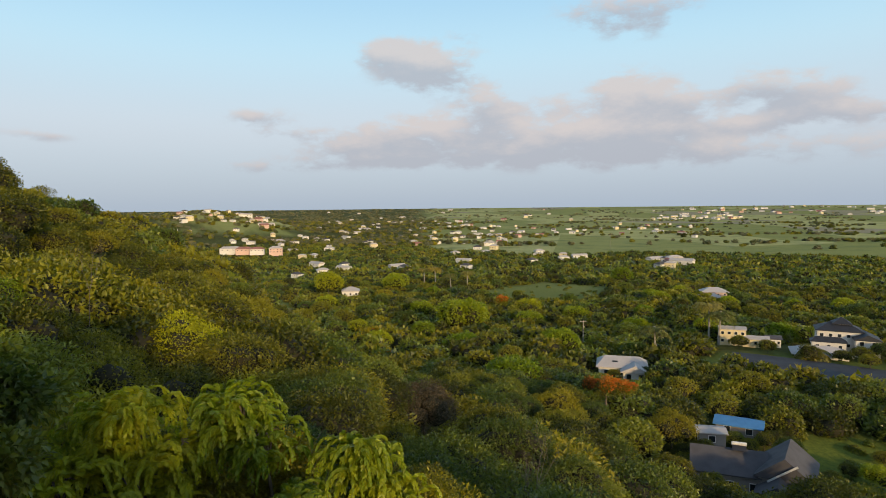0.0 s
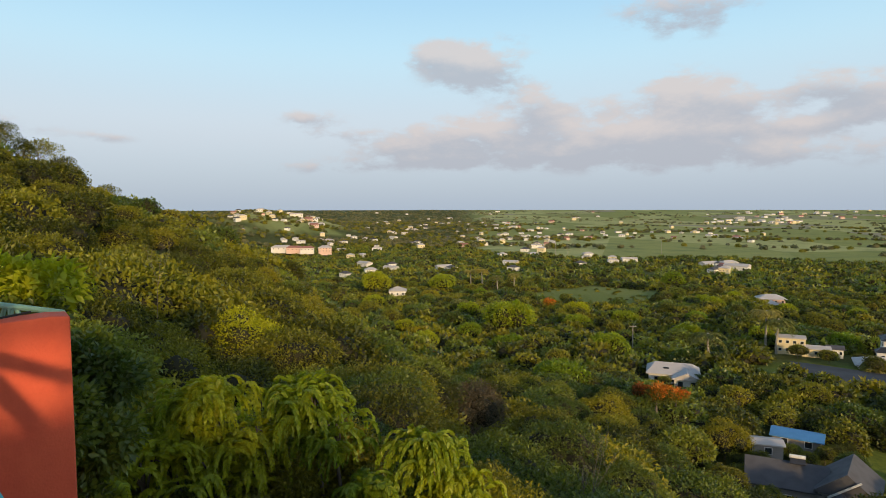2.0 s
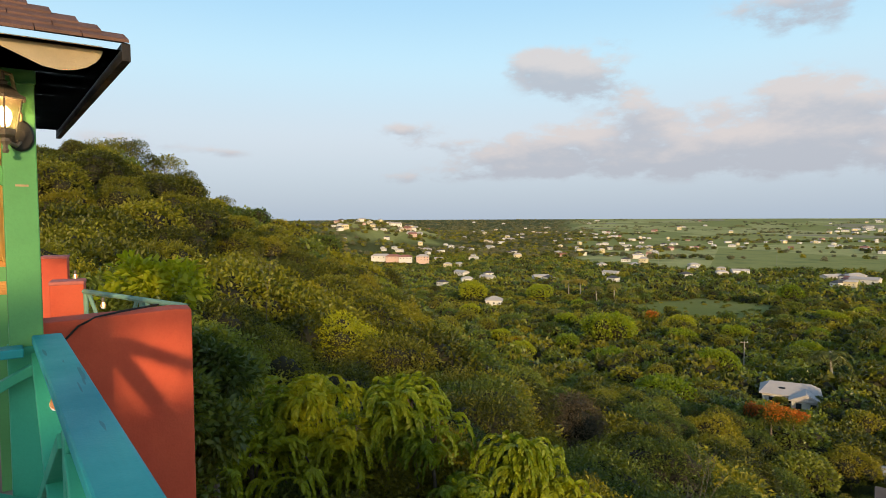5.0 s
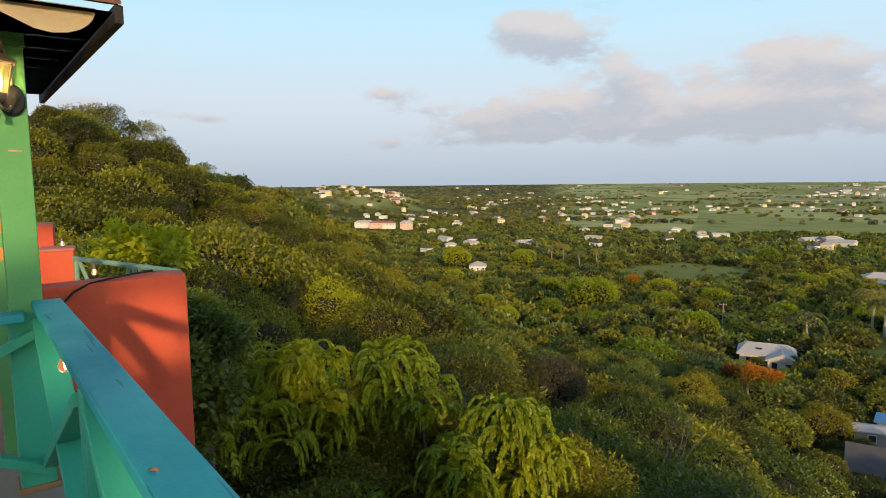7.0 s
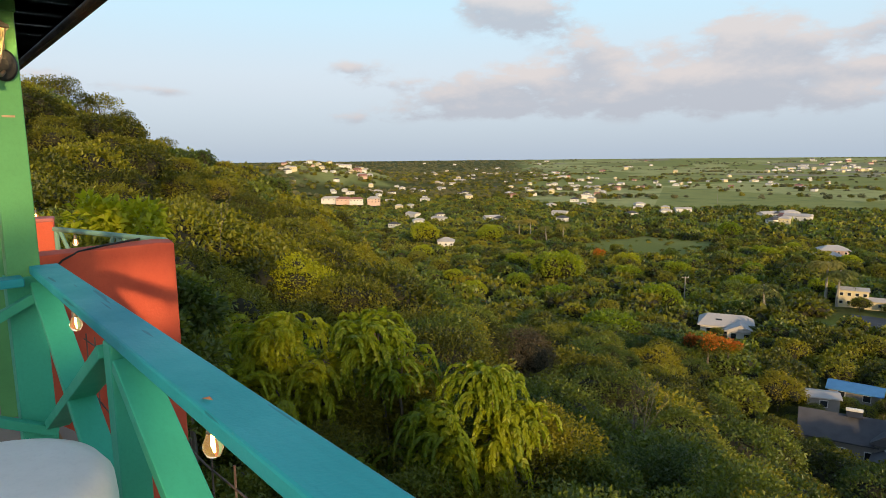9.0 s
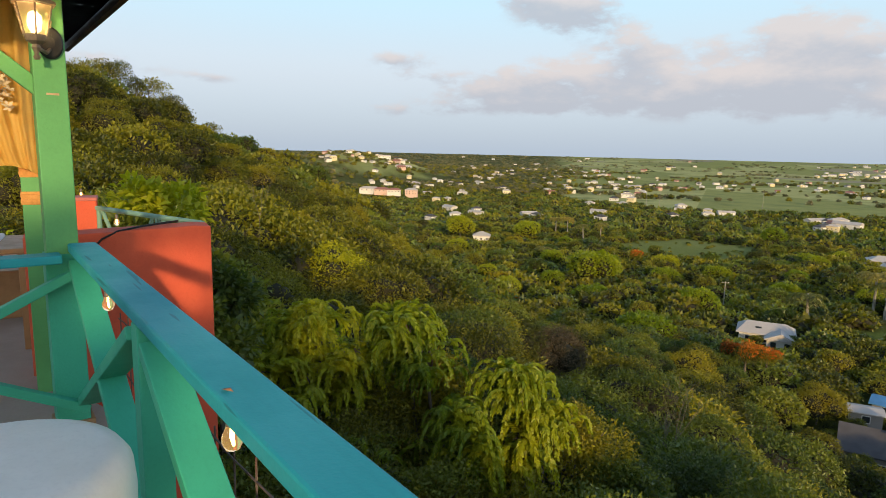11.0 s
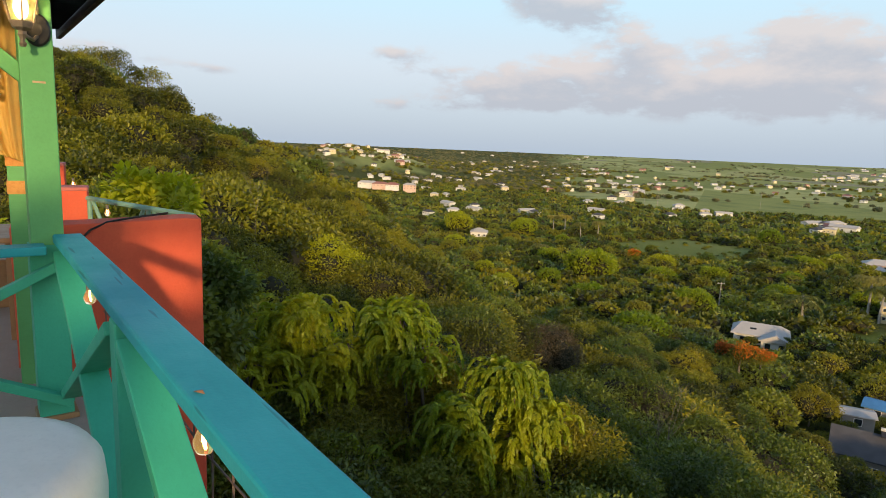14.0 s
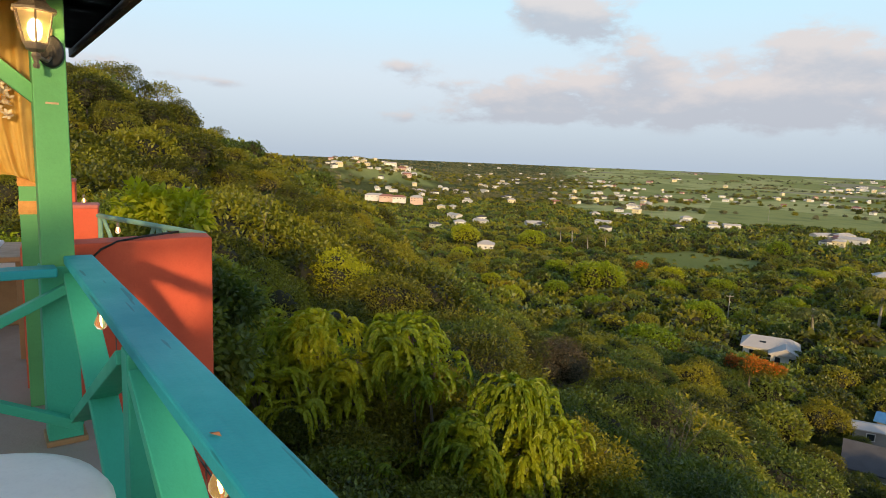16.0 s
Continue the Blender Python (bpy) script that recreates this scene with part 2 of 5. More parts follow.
DEAD_LEAF = material("dried_leaf", (0.45, 0.19, 0.07), 0.7, None, 60.0)
# near-black crown core: puts the shade between the leaves into colour
DARK_CORE = material("dark_crown_shade_core", (0.035, 0.032, 0.014), 0.9, (0.02, 0.018, 0.01), 2.0, 0.6, 9.0)
LEAF = leaf_material("woodland_leaves", (0.045, 0.058, 0.008), (0.29, 0.275, 0.020), 0.45, 0.33)
LEAF_DARK = leaf_material("dark_broad_leaves", (0.055, 0.092, 0.016), (0.235, 0.27, 0.036), 0.36, 0.35)
LEAF_BRIGHT = leaf_material("yellow_green_leaves", (0.17, 0.25, 0.014), (0.41, 0.44, 0.020), 0.45, 0.45)
LEAF_PALM = leaf_material("palm_leaves", (0.12, 0.14, 0.03), (0.30, 0.26, 0.06), 0.4, 0.3)
LEAF_OLIVE = leaf_material("olive_brown_leaves", (0.10, 0.10, 0.012), (0.215, 0.20, 0.02), 0.5, 0.3)
LEAF_BRONZE = leaf_material("bronze_leaves", (0.045, 0.040, 0.026), (0.11, 0.09, 0.06), 0.5, 0.2)
# greyed and paled, so that the leaf colour carries the distance haze
LEAF_FAR = leaf_material("hazed_far_leaves", (0.10, 0.11, 0.05), (0.20, 0.19, 0.10), 0.6, 0.2)
FLOWER = leaf_material("orange_blossom", (0.55, 0.10, 0.015), (0.62, 0.20, 0.02), 0.6, 0.3)


# ---- building helpers ----
def link_mesh(name, mesh, mat, parent=None, label="", m=None):
    ob = new(name, mesh)
    if mat is not None and not mesh.materials:
        mesh.materials.append(mat)
    if parent is not None:
        ob.parent = parent
    if m is not None:
        ob.matrix_basis = m
    if label:
        ob["label"] = label
    return ob


def part(name, bm, mat, parent=None, label="", m=None, smooth=False):
    """Links a bmesh as one mesh object under a thing or a part."""
    mesh = bpy.data.meshes.new(name)
    bmesh.ops.recalc_face_normals(bm, faces=bm.faces)
    if smooth:
        for f in bm.faces:
            f.smooth = True
    bm.to_mesh(mesh)
    bm.free()
    return link_mesh(name, mesh, mat, parent, label, m)


def thing(name, label, category, group="", m=None, kind=""):
    ob = new(name)
    ob.empty_display_size = 0.1
    if m is not None:
        ob.matrix_basis = m
    return tagged(ob, label, category, group, kind)


def box(size, at=(0, 0, 0), bevel=0.0, turn=None, bm=None):
    """A bevelled block, centred on at."""
    one = bmesh.new()
    bmesh.ops.create_cube(one, size=1.0)
    bmesh.ops.scale(one, vec=size, verts=one.verts)
    if bevel:
        bmesh.ops.bevel(one, geom=one.edges[:], offset=bevel, segments=2, affect="EDGES", profile=0.5)
    if turn is not None:
        bmesh.ops.transform(one, matrix=turn, verts=one.verts)
    bmesh.ops.translate(one, vec=at, verts=one.verts)
    if bm is None:
        return one
    tmp = bpy.data.meshes.new("tmp")
    one.to_mesh(tmp)
    one.free()
    bm.from_mesh(tmp)
    bpy.data.meshes.remove(tmp)
    return bm


def tube(points, radii, sides=8, bm=None):
    """A round bar along points."""
    bm = bm or bmesh.new()
    rings = []
    pts = [Vector(p) for p in points]
    for i, p in enumerate(pts):
        d = (pts[min(i + 1, len(pts) - 1)] - pts[max(i - 1, 0)]).normalized()
        a = d.orthogonal().normalized() if i == 0 else (rings_a - d * rings_a.dot(d)).normalized()
        rings_a = a
        b = d.cross(a)
        r = radii[i] if isinstance(radii, (list, tuple)) else radii
        rings.append([bm.verts.new(p + r * (math.cos(t) * a + math.sin(t) * b)) for t in (2 * math.pi * k / sides for k in range(sides))])
    for r0, r1 in zip(rings, rings[1:]):
        for k in range(sides):
            bm.faces.new((r0[k], r0[(k + 1) % sides], r1[(k + 1) % sides], r1[k]))
    bm.faces.new(rings[0][::-1])
    bm.faces.new(rings[-1])
    return bm


def lathe(profile, sides=16, bm=None, at=(0, 0, 0), closed=True):
    """A turned shape: (radius, height) pairs."""
    bm = bm or bmesh.new()
    rings = [[bm.verts.new((at[0] + r * math.cos(2 * math.pi * k / sides), at[1] + r * math.sin(2 * math.pi * k / sides), at[2] + z)) for k in range(sides)] for r, z in profile]
    for r0, r1 in zip(rings, rings[1:]):
        for k in range(sides):
            bm.faces.new((r0[k], r0[(k + 1) % sides], r1[(k + 1) % sides], r1[k]))
    if closed:
        bm.faces.new(rings[0][::-1])
        bm.faces.new(rings[-1])
    return bm


def array_mesh(name, verts, faces, tint=None):
    """A mesh from numpy arrays; tint: one number a vertex."""
    mesh = bpy.data.meshes.new(name)
    n, k = faces.shape
    mesh.vertices.add(len(verts))
    mesh.vertices.foreach_set("co", verts.astype(np.float32).ravel())
    mesh.loops.add(n * k)
    mesh.loops.foreach_set("vertex_index", faces.astype(np.int32).ravel())
    mesh.polygons.add(n)
    mesh.polygons.foreach_set("loop_start", np.arange(0, n * k, k, dtype=np.int32))
    if tint is not None:
        mesh.attributes.new("tint", "FLOAT", "POINT").data.foreach_set("value", tint.astype(np.float32))
    mesh.update(calc_edges=True)
    mesh.validate()
    return mesh


# ---- the land ----
EYE_Z = 1.57
RS = np.array([0.0, 3, 5, 7, 10, 15, 25, 40, 60, 100, 150, 250, 400, 700, 1200, 2500, 3600, 4800])
ZS = np.array([-1.0, -1.5, -2.1, -2.8, -3.7, -5.3, -8.2, -12.4, -18.6, -27.5, -35.5, -43, -50, -55, -60, -56, -40, -22])
RIDGE_AZ = np.array([-75.0, -50, -42, -38, -34, -30, -26, -22, -18, -14, -10])
RIDGE_EL = np.array([6.3, 6.4, 5.3, 3.4, 1.5, 0.2, -1.5, -4.1, -7.0, -10.3, -14.5])
RIDGE_R = np.array([90.0, 100, 115, 125, 135, 150, 170, 185, 200, 210, 215])


def smooth(v, a, b):
    t = np.clip((v - a) / (b - a), 0, 1)
    return t * t * (3 - 2 * t)


def canopy(x, y):
    """Height of the top of the woods over the land."""
    x, y = np.asarray(x, float), np.asarray(y, float)
    r, az = np.hypot(x - 1.5, y), np.degrees(np.arctan2(x - 1.5, y))
    z = np.interp(r, RS, ZS)
    z = z - 8.5 * smooth(az, 4, 24) * smooth(r, 9, 40) * (1 - smooth(r, 105, 150))
    z = z + 2.0 * smooth(az, 14, 24) * smooth(r, 150, 185) * (1 - smooth(r, 300, 420)) - 2.5 * smooth(az, 10, 26) * smooth(r, 8, 20) * (1 - smooth(r, 60, 90))
    rr = np.interp(az, RIDGE_AZ, RIDGE_R)
    top = EYE_Z + rr * np.tan(np.radians(np.interp(az, RIDGE_AZ, RIDGE_EL)))
    t = np.clip((r - 6) / (rr - 6), 0, 1)
    hill = -2.6 + (top + 2.6) * t ** 1.35 - 3.5 * np.sin(np.pi * t) * smooth(az, -42, -26)
    hill = np.where(r > rr, top - (r - rr) * 0.45, hill)
    hill = np.where(az < -8, hill, -99)
    z = np.maximum(z, hill)
    z = z + 52 * np.exp(-((az + 23) / 7) ** 2 - (np.log(np.maximum(r, 1) / 1500) / 0.28) ** 2)
    z = z + 14 * np.exp(-((az + 10) / 9) ** 2 - (np.log(np.maximum(r, 1) / 1700) / 0.25) ** 2)
    z = z + 2.4 * np.exp(-((x - 47) ** 2 + (y - 106) ** 2) / 200.0)
    return z


def ground_z(x, y):
    r = np.hypot(np.asarray(x) - 1.5, y)
    return canopy(x, y) - 3.4 - 1.2 * smooth(r, 10, 60) + 2.6 * smooth(r, 700, 1500)


def polar(az, r):
    a = np.radians(az)
    return 1.5 + r * np.sin(a), r * np.cos(a)


def openness(x, y):
    """1 where the land is grass or field, 0 under the woods."""
    x, y = np.asarray(x, float), np.asarray(y, float)
    r, az = np.hypot(x - 1.5, y), np.degrees(np.arctan2(x - 1.5, y))
    wob = 0.18 * np.sin(x * 0.045 + 1) * np.cos(y * 0.05) + 0.1 * np.sin(x * 0.13) * np.sin(y * 0.11 + 2)

    def spot(a0, sa, r0, sr):
        return 1.25 - ((az - a0) / sa) ** 2 - ((r - r0) / sr) ** 2 + wob * 2
    o = np.maximum(spot(8.0, 6.5, 395, 55), spot(34.5, 7.5, 118, 17))
    o = np.maximum(o, spot(31.0, 9.0, 182, 18))
    o = np.maximum(o, spot(-17.0, 2.2, 330, 45))
    o = np.maximum(o, spot(9.0, 5.0, 830, 60) - 0.1)
    o = np.maximum(o, smooth(r, 780, 1000) * 2 * smooth(az, -6, 6))
    o = np.maximum(o, spot(-20.0, 6.0, 1400, 280) - 0.2)
    return smooth(o, 0.0, 0.5) * (0.85 + 0.15 * smooth(r, 500, 900))


def land_material():
    mat = bpy.data.materials.new("hillside_earth_and_fields")
    mat.use_nodes = True
    T = Nodes(mat.node_tree)
    p = mat.node_tree.nodes["Principled BSDF"]
    pos = T.add("ShaderNodeNewGeometry").outputs["Position"]
    opened = T.add("ShaderNodeAttribute")
    opened.attribute_name = "open_land"
    flat = T.add("ShaderNodeMapping")
    T.l.new(pos, flat.inputs[0])
    flat.inputs["Scale"].default_value = (0.004, 0.0022, 0.0)
    flat.inputs["Rotation"].default_value = (0, 0, 0.3)
    cells = T.add("ShaderNodeTexVoronoi")
    T.l.new(flat.outputs[0], cells.inputs["Vector"])
    cells.inputs["Scale"].default_value = 1.0
    pick = T.add("ShaderNodeSeparateColor")
    T.l.new(cells.outputs["Color"], pick.inputs[0])
    # crop colours, paled some to stand in for distance haze
    field = T.mix(T.ramp(pick.outputs[0], 0.2, 0.8), (0.28, 0.29, 0.08), (0.45, 0.43, 0.16))
    field = T.mix(T.ramp(pick.outputs[1], 0.8, 0.95), field, (0.34, 0.29, 0.18))
    grain = T.noise(pos, 0.02, 8.0, 0.65)
    field = T.mix(T.ramp(grain, 0.45, 0.72, 0, 0.7), field, (0.16, 0.19, 0.06))
    tuft = T.noise(pos, 1.2, 6.0, 0.7)
    field = T.mix(T.ramp(tuft, 0.5, 0.75, 0, 0.5), field, (0.12, 0.17, 0.035))
    reach = T.add("ShaderNodeVectorMath")
    reach.operation = "LENGTH"
    T.l.new(pos, reach.inputs[0])
    field = T.mix(T.ramp(reach.outputs["Value"], 220.0, 600.0), T.mix(T.ramp(tuft, 0.35, 0.7), (0.17, 0.20, 0.030), (0.10, 0.13, 0.022)), field)
    wood = T.mix(T.ramp(T.noise(pos, 0.25, 6.0, 0.7), 0.35, 0.7), (0.06, 0.07, 0.017), (0.12, 0.12, 0.028))
    T.l.new(T.mix(opened.outputs["Fac"], wood, field), p.inputs["Base Color"])
    p.inputs["Roughness"].default_value = 0.95
    p.inputs["Specular IOR Level"].default_value = 0.1
    b = T.add("ShaderNodeBump")
    b.inputs["Strength"].default_value, b.inputs["Distance"].default_value = 0.6, 0.3
    T.l.new(tuft, b.inputs["Height"])
    T.l.new(b.outputs[0], p.inputs["Normal"])
    return mat


radii = np.concatenate([[0.0], np.geomspace(1.5, 4930, 170)])
angles = np.radians(np.concatenate([np.linspace(-70, 60, 261), np.linspace(63, 287, 76)]))
gx = 1.5 + radii[:, None] * np.sin(angles)[None, :]
gy = radii[:, None] * np.cos(angles)[None, :]
gz = ground_z(gx, gy)
behind = smooth(np.abs(((np.degrees(angles) + 180) % 360) - 180), 70, 110)[None, :] * np.ones_like(gx)
gz = gz * (1 - behind) + behind * np.interp(np.hypot(gx, gy), [0, 12, 30, 100, 5000], [-4.8, -4.5, -7, -40, -60])
na = len(angles)
ii, jj = np.meshgrid(np.arange(len(radii) - 1), np.arange(na), indexing="ij")
j2 = (jj + 1) % na
quads = np.stack([ii * na + jj, ii * na + j2, (ii + 1) * na + j2, (ii + 1) * na + jj], -1).reshape(-1, 4)
land_mesh = array_mesh("ground", np.stack([gx, gy, gz], -1).reshape(-1, 3), quads[:, ::-1])
land_mesh.attributes.new("open_land", "FLOAT", "POINT").data.foreach_set("value", openness(gx, gy).ravel().astype(np.float32))
land_mesh.polygons.foreach_set("use_smooth", np.ones(len(quads), bool))
land = link_mesh("ground", land_mesh, land_material())
tagged(land, "wooded hillside falling to a green cultivated plain", "ground", kind="structure")


def sheet(name, label, az0, az1, r0, r1, mat, category, lift=0.25, wob=0.0, n=14):
    """A strip of surface laid on the land, with thickness at its rim."""
    bm = bmesh.new()
    grid = []
    for i in range(n + 1):
        row = []
        for j in range(5):
            az = az0 + (az1 - az0) * i / n
            r = r0(i / n) + (r1(i / n) - r0(i / n)) * j / 4 + wob * math.sin(i * 1.7 + j)
            x, y = polar(az, r)
            row.append(bm.verts.new((x, y, float(ground_z(x, y)) + lift)))
        grid.append(row)
    for i in range(n):
        for j in range(4):
            bm.faces.new((grid[i][j], grid[i][j + 1], grid[i + 1][j + 1], grid[i + 1][j]))
    ext = bmesh.ops.extrude_face_region(bm, geom=bm.faces[:])
    bmesh.ops.translate(bm, vec=(0, 0, -1.5), verts=[v for v in ext["geom"] if isinstance(v, bmesh.types.BMVert)])
    return tagged(part(name, bm, mat), label, category, kind="structure")


ASPHALT = material("dark_asphalt", (0.055, 0.057, 0.065), 0.85, (0.035, 0.036, 0.042), 0.15, 0.4, 3.0)
DIRT = material("pale_dirt_track", (0.26, 0.21, 0.15), 0.9, (0.18, 0.15, 0.1), 0.2, 0.4, 2.0)
sheet("road", "dark asphalt yard and road below the houses", 23.5, 41, lambda t: 176 - 16 * t, lambda t: 196 - 10 * t, ASPHALT, "road")
sheet("road", "pale dirt track through the trees", -18.6, -13.0, lambda t: 345 - 45 * t, lambda t: 353 - 44 * t, DIRT, "road", 0.5)


# ---- the deck ----
P0 = Vector((-1.20, 2.404, 0.0))
U, V = Vector((0.776, -0.631, 0.0)).normalized(), Vector((0.631, 0.776, 0.0)).normalized()
DECK = Matrix(((U.x, V.x, 0, P0.x), (U.y, V.y, 0, P0.y), (0, 0, 1, 0), (0, 0, 0, 1)))


def deck(u, v, z=0.0):
    """A place on the deck: u along the long rail towards the viewer, v outwards over the slope."""
    return P0 + u * U + v * V + Vector((0, 0, z))


def on_deck(u, v, z, turn=0.0):
    return DECK @ Matrix.Translation((u, v, z)) @ Matrix.Rotation(radians(turn), 4, "Z")


def slab(name, label, corners, z0, z1, mat, category, bevel=0.0):
    bm = bmesh.new()
    low = [bm.verts.new((*c[:2], z0)) for c in corners]
    up = [bm.verts.new((c[0], c[1], c[2] if len(c) > 2 and c[2] else z1)) for c in corners]
    bm.faces.new(low[::-1])
    bm.faces.new(up)
    n = len(corners)
    for k in range(n):
        bm.faces.new((low[k], low[(k + 1) % n], up[(k + 1) % n], up[k]))
    if bevel:
        bmesh.ops.bevel(bm, geom=bm.edges[:], offset=bevel, segments=2, affect="EDGES", profile=0.5)
    return tagged(part(name, bm, mat), label, category, kind="structure")


floor_corners = [tuple(deck(u, v)[:2]) for u, v in ((-0.16, 0.02), (7.5, 0.02), (7.5, -6.0), (-6.5, -6.0), (-6.5, 0.4), (-2.2, 0.4), (-1.25, -0.25), (-0.9, -0.2))]
slab("floor", "worn grey-brown concrete terrace floor", floor_corners, -0.25, 0.0, CONCRETE, "floor")
slab("wall_below_floor", "rendered retaining wall under the terrace", [tuple(deck(u, v)[:2]) for u, v in ((-0.1, -0.05), (7.4, -0.05), (7.4, -5.9), (-6.4, -5.9), (-6.4, -1.0), (-0.9, -0.6))], -6.5, -0.26, RED, "wall")
# unseen added walls behind: one low, one tall for shade, gapped for sun
def unseen_wall(name, label, v0, v1, z0, z1):
    return slab(name, label, [tuple(deck(u, v)[:2]) for u, v in ((6.9, v0), (7.05, v0), (7.05, v1), (6.9, v1))], z0, z1, RED, "wall")


unseen_wall("unseen_wall_low", "unseen plain low wall added behind the terrace", 0.0, -2.59, 0.0, 0.9)
unseen_wall("shade_wall_1", "unseen tall wall added for shade, under the gap for sun", -2.6, -6.0, 0.0, 2.16)
unseen_wall("shade_wall_2", "unseen wall added for shade, beside the gap for sun", -2.6, -2.9, 2.16, 2.71)
unseen_wall("shade_wall_3", "unseen wall added for shade, beside the gap for sun", -3.46, -6.0, 2.16, 2.71)
unseen_wall("shade_wall_4", "unseen wall added for shade, over the gap for sun", -2.6, -6.0, 2.71, 2.86)


def railing(name, label, u0, u1, broad, m, mat_top, posts, group):
    """Cross-braced wooden rail. Local x runs along it, y across, z up."""
    rail = thing(name, label, "railing", group, m)
    length = u1 - u0
    part("top_rail", box((length, 0.132, 0.045), (u0 + length / 2, -0.066, 0.977), 0.008), mat_top, rail, "blue-green gloss painted plank with cracks")
    for a in posts[1:]:
        part("post", box((0.095, 0.095, 0.95), (a + 0.048, -0.085, 0.477), 0.006), GREEN, rail)
    for a, b in zip(posts, posts[1:]):
        x0, x1 = a + 0.095, b
        run = x1 - x0
        tilt = math.atan2(0.80, run)
        ln = math.hypot(0.80, run) - 0.10
        for sign, wid_ in ((1, broad), (-1, broad - 0.004)):
            turn = Matrix.Rotation(-sign * tilt, 4, "Y")
            part("brace", box((ln, wid_, 0.048), ((x0 + x1) / 2, -0.085, 0.525), 0.005, turn), GREEN, rail)
    return rail


main_rail = railing("railing", "green and teal cross-braced wooden terrace railing", 0.0, 6.9, 0.112, DECK @ Matrix.Translation((0, 0, 0)), TEAL, [-0.09, 1.57, 3.14, 4.71, 6.28], "terrace railings")
side_m = on_deck(0.14, -0.17, -0.04, -90)
side_rail = railing("railing", "short green cross-braced railing joining the corner post", 0.0, 1.55, 0.06, side_m, TEAL, [-0.22, 1.45], "terrace railings")

# corner post with its lantern
post = thing("veranda_post", "square green wooden post under the eaves", "post", "", on_deck(-0.075, -0.152, 0))
part("shaft", box((0.145, 0.145, 2.38), (0, 0, 1.19), 0.006), POST_GREEN, post)
# cooler green than the shaft: the shade low on the post, put into colour
part("lower_casing", box((0.158, 0.158, 0.93), (0.004, -0.004, 0.48), 0.006), GREEN, post, "casing in a teal-green that holds the lower half's shade")
part("bracket_board", box((0.17, 1.6, 0.15), (0.0, -0.72, 2.335), 0.005), POST_GREEN, post, "green head beam board")
part("knee_brace", box((0.05, 0.72, 0.075), (0.0, -0.31, 2.0), 0.005, Matrix.Rotation(radians(-40), 4, "X")), POST_GREEN, post)
part("paint_chip", box((0.002, 0.055, 0.010), (0.0735, 0.005, 1.755)), DEAD_LEAF_PALE, post, "bare chipped patch of paint")
part("base_block", box((0.20, 0.19, 0.03), (0, 0, 0.015), 0.004), TABLE_WOOD, post, "bare timber packing strip")

lantern = thing("wall_lantern", "lit six-sided metal coach lantern on the green post", "lantern", "", on_deck(0.0, -0.165, 0) )
LZ = 2.03
part("back_plate", lathe([(0.005, 0.0), (0.05, 0.003), (0.058, 0.012), (0.05, 0.022), (0.02, 0.03)], 20), BLACK, lantern, "black round back plate", Matrix.Translation((0.0, 0.02, LZ - 0.03)) @ Matrix.Rotation(radians(90), 4, "Y") @ Matrix.Diagonal((1.35, 1, 1, 1)))
LX, LY = 0.10, -0.045
part("arm", tube([(0.02, 0.02, LZ - 0.06), (0.06, 0.0, LZ - 0.085), (0.10, -0.03, LZ - 0.075), (LX, LY, LZ - 0.055)], 0.009, 8), BRONZE, lantern)
HEX = 6
body = part("frame", lathe([(0.012, -0.125), (0.018, -0.112), (0.010, -0.10), (0.014, -0.085), (0.022, -0.07), (0.018, -0.055), (0.045, -0.04), (0.052, -0.02), (0.052, -0.012)], HEX, None, (LX, LY, LZ)), BRONZE, lantern)
for k in range(HEX):
    a0 = 2 * math.pi * k / HEX
    part("frame_bar", tube([(LX + 0.052 * math.cos(a0), LY + 0.052 * math.sin(a0), LZ - 0.015), (LX + 0.083 * math.cos(a0), LY + 0.083 * math.sin(a0), LZ + 0.125)], 0.0045, 6), BRONZE, body)
    a1 = a0 + 2 * math.pi / HEX
    bm = bmesh.new()
    inner = []
    for rr_, zz in ((0.050, -0.013), (0.080, 0.124)):
        for aa in (a0, a1):
            inner.append(bm.verts.new((LX + rr_ * math.cos(aa), LY + rr_ * math.sin(aa), LZ + zz)))
    bm.faces.new((inner[0], inner[1], inner[3], inner[2]))
    bmesh.ops.solidify(bm, geom=bm.faces[:], thickness=0.002)
    part("glass_pane", bm, FROST, body, "seeded glass pane").visible_shadow = False
part("roof_cap", lathe([(0.086, 0.124), (0.102, 0.128), (0.100, 0.140), (0.075, 0.152), (0.055, 0.175), (0.030, 0.195), (0.018, 0.200), (0.022, 0.212), (0.012, 0.222), (0.009, 0.25), (0.004, 0.262)], HEX, None, (LX, LY, LZ)), BRONZE, lantern)
part("bulb", lathe([(0.004, 0.0), (0.018, 0.012), (0.026, 0.04), (0.022, 0.075), (0.006, 0.095)], 12, None, (LX, LY, LZ)), FLAME, lantern, "glowing lamp", smooth=True)
conduit = part("conduit", tube([deck(0.025, -0.90, 2.30), deck(0.03, -0.24, 2.31), deck(0.03, -0.175, 2.29), deck(0.025, -0.16, 2.21), deck(0.02, -0.175, 2.17), deck(0.015, -0.14, 2.10), deck(0.01, -0.145, 2.06)], 0.010, 8), CONDUIT, None)
tagged(conduit, "bent painted conduit running down to the lantern", "pipe")
lamp_data = bpy.data.lights.new("lantern_light", "POINT")
lamp_data.energy, lamp_data.color, lamp_data.shadow_soft_size = 2.0, (1.0, 0.62, 0.28), 0.03
new("lantern_light", lamp_data).location = deck(LX, -0.165 + LY, LZ + 0.045)

# ---- the eaves ----
# corner of a shingled roof; its tip stands out past the post
TIP = Vector((-0.515, 2.165, 2.357))
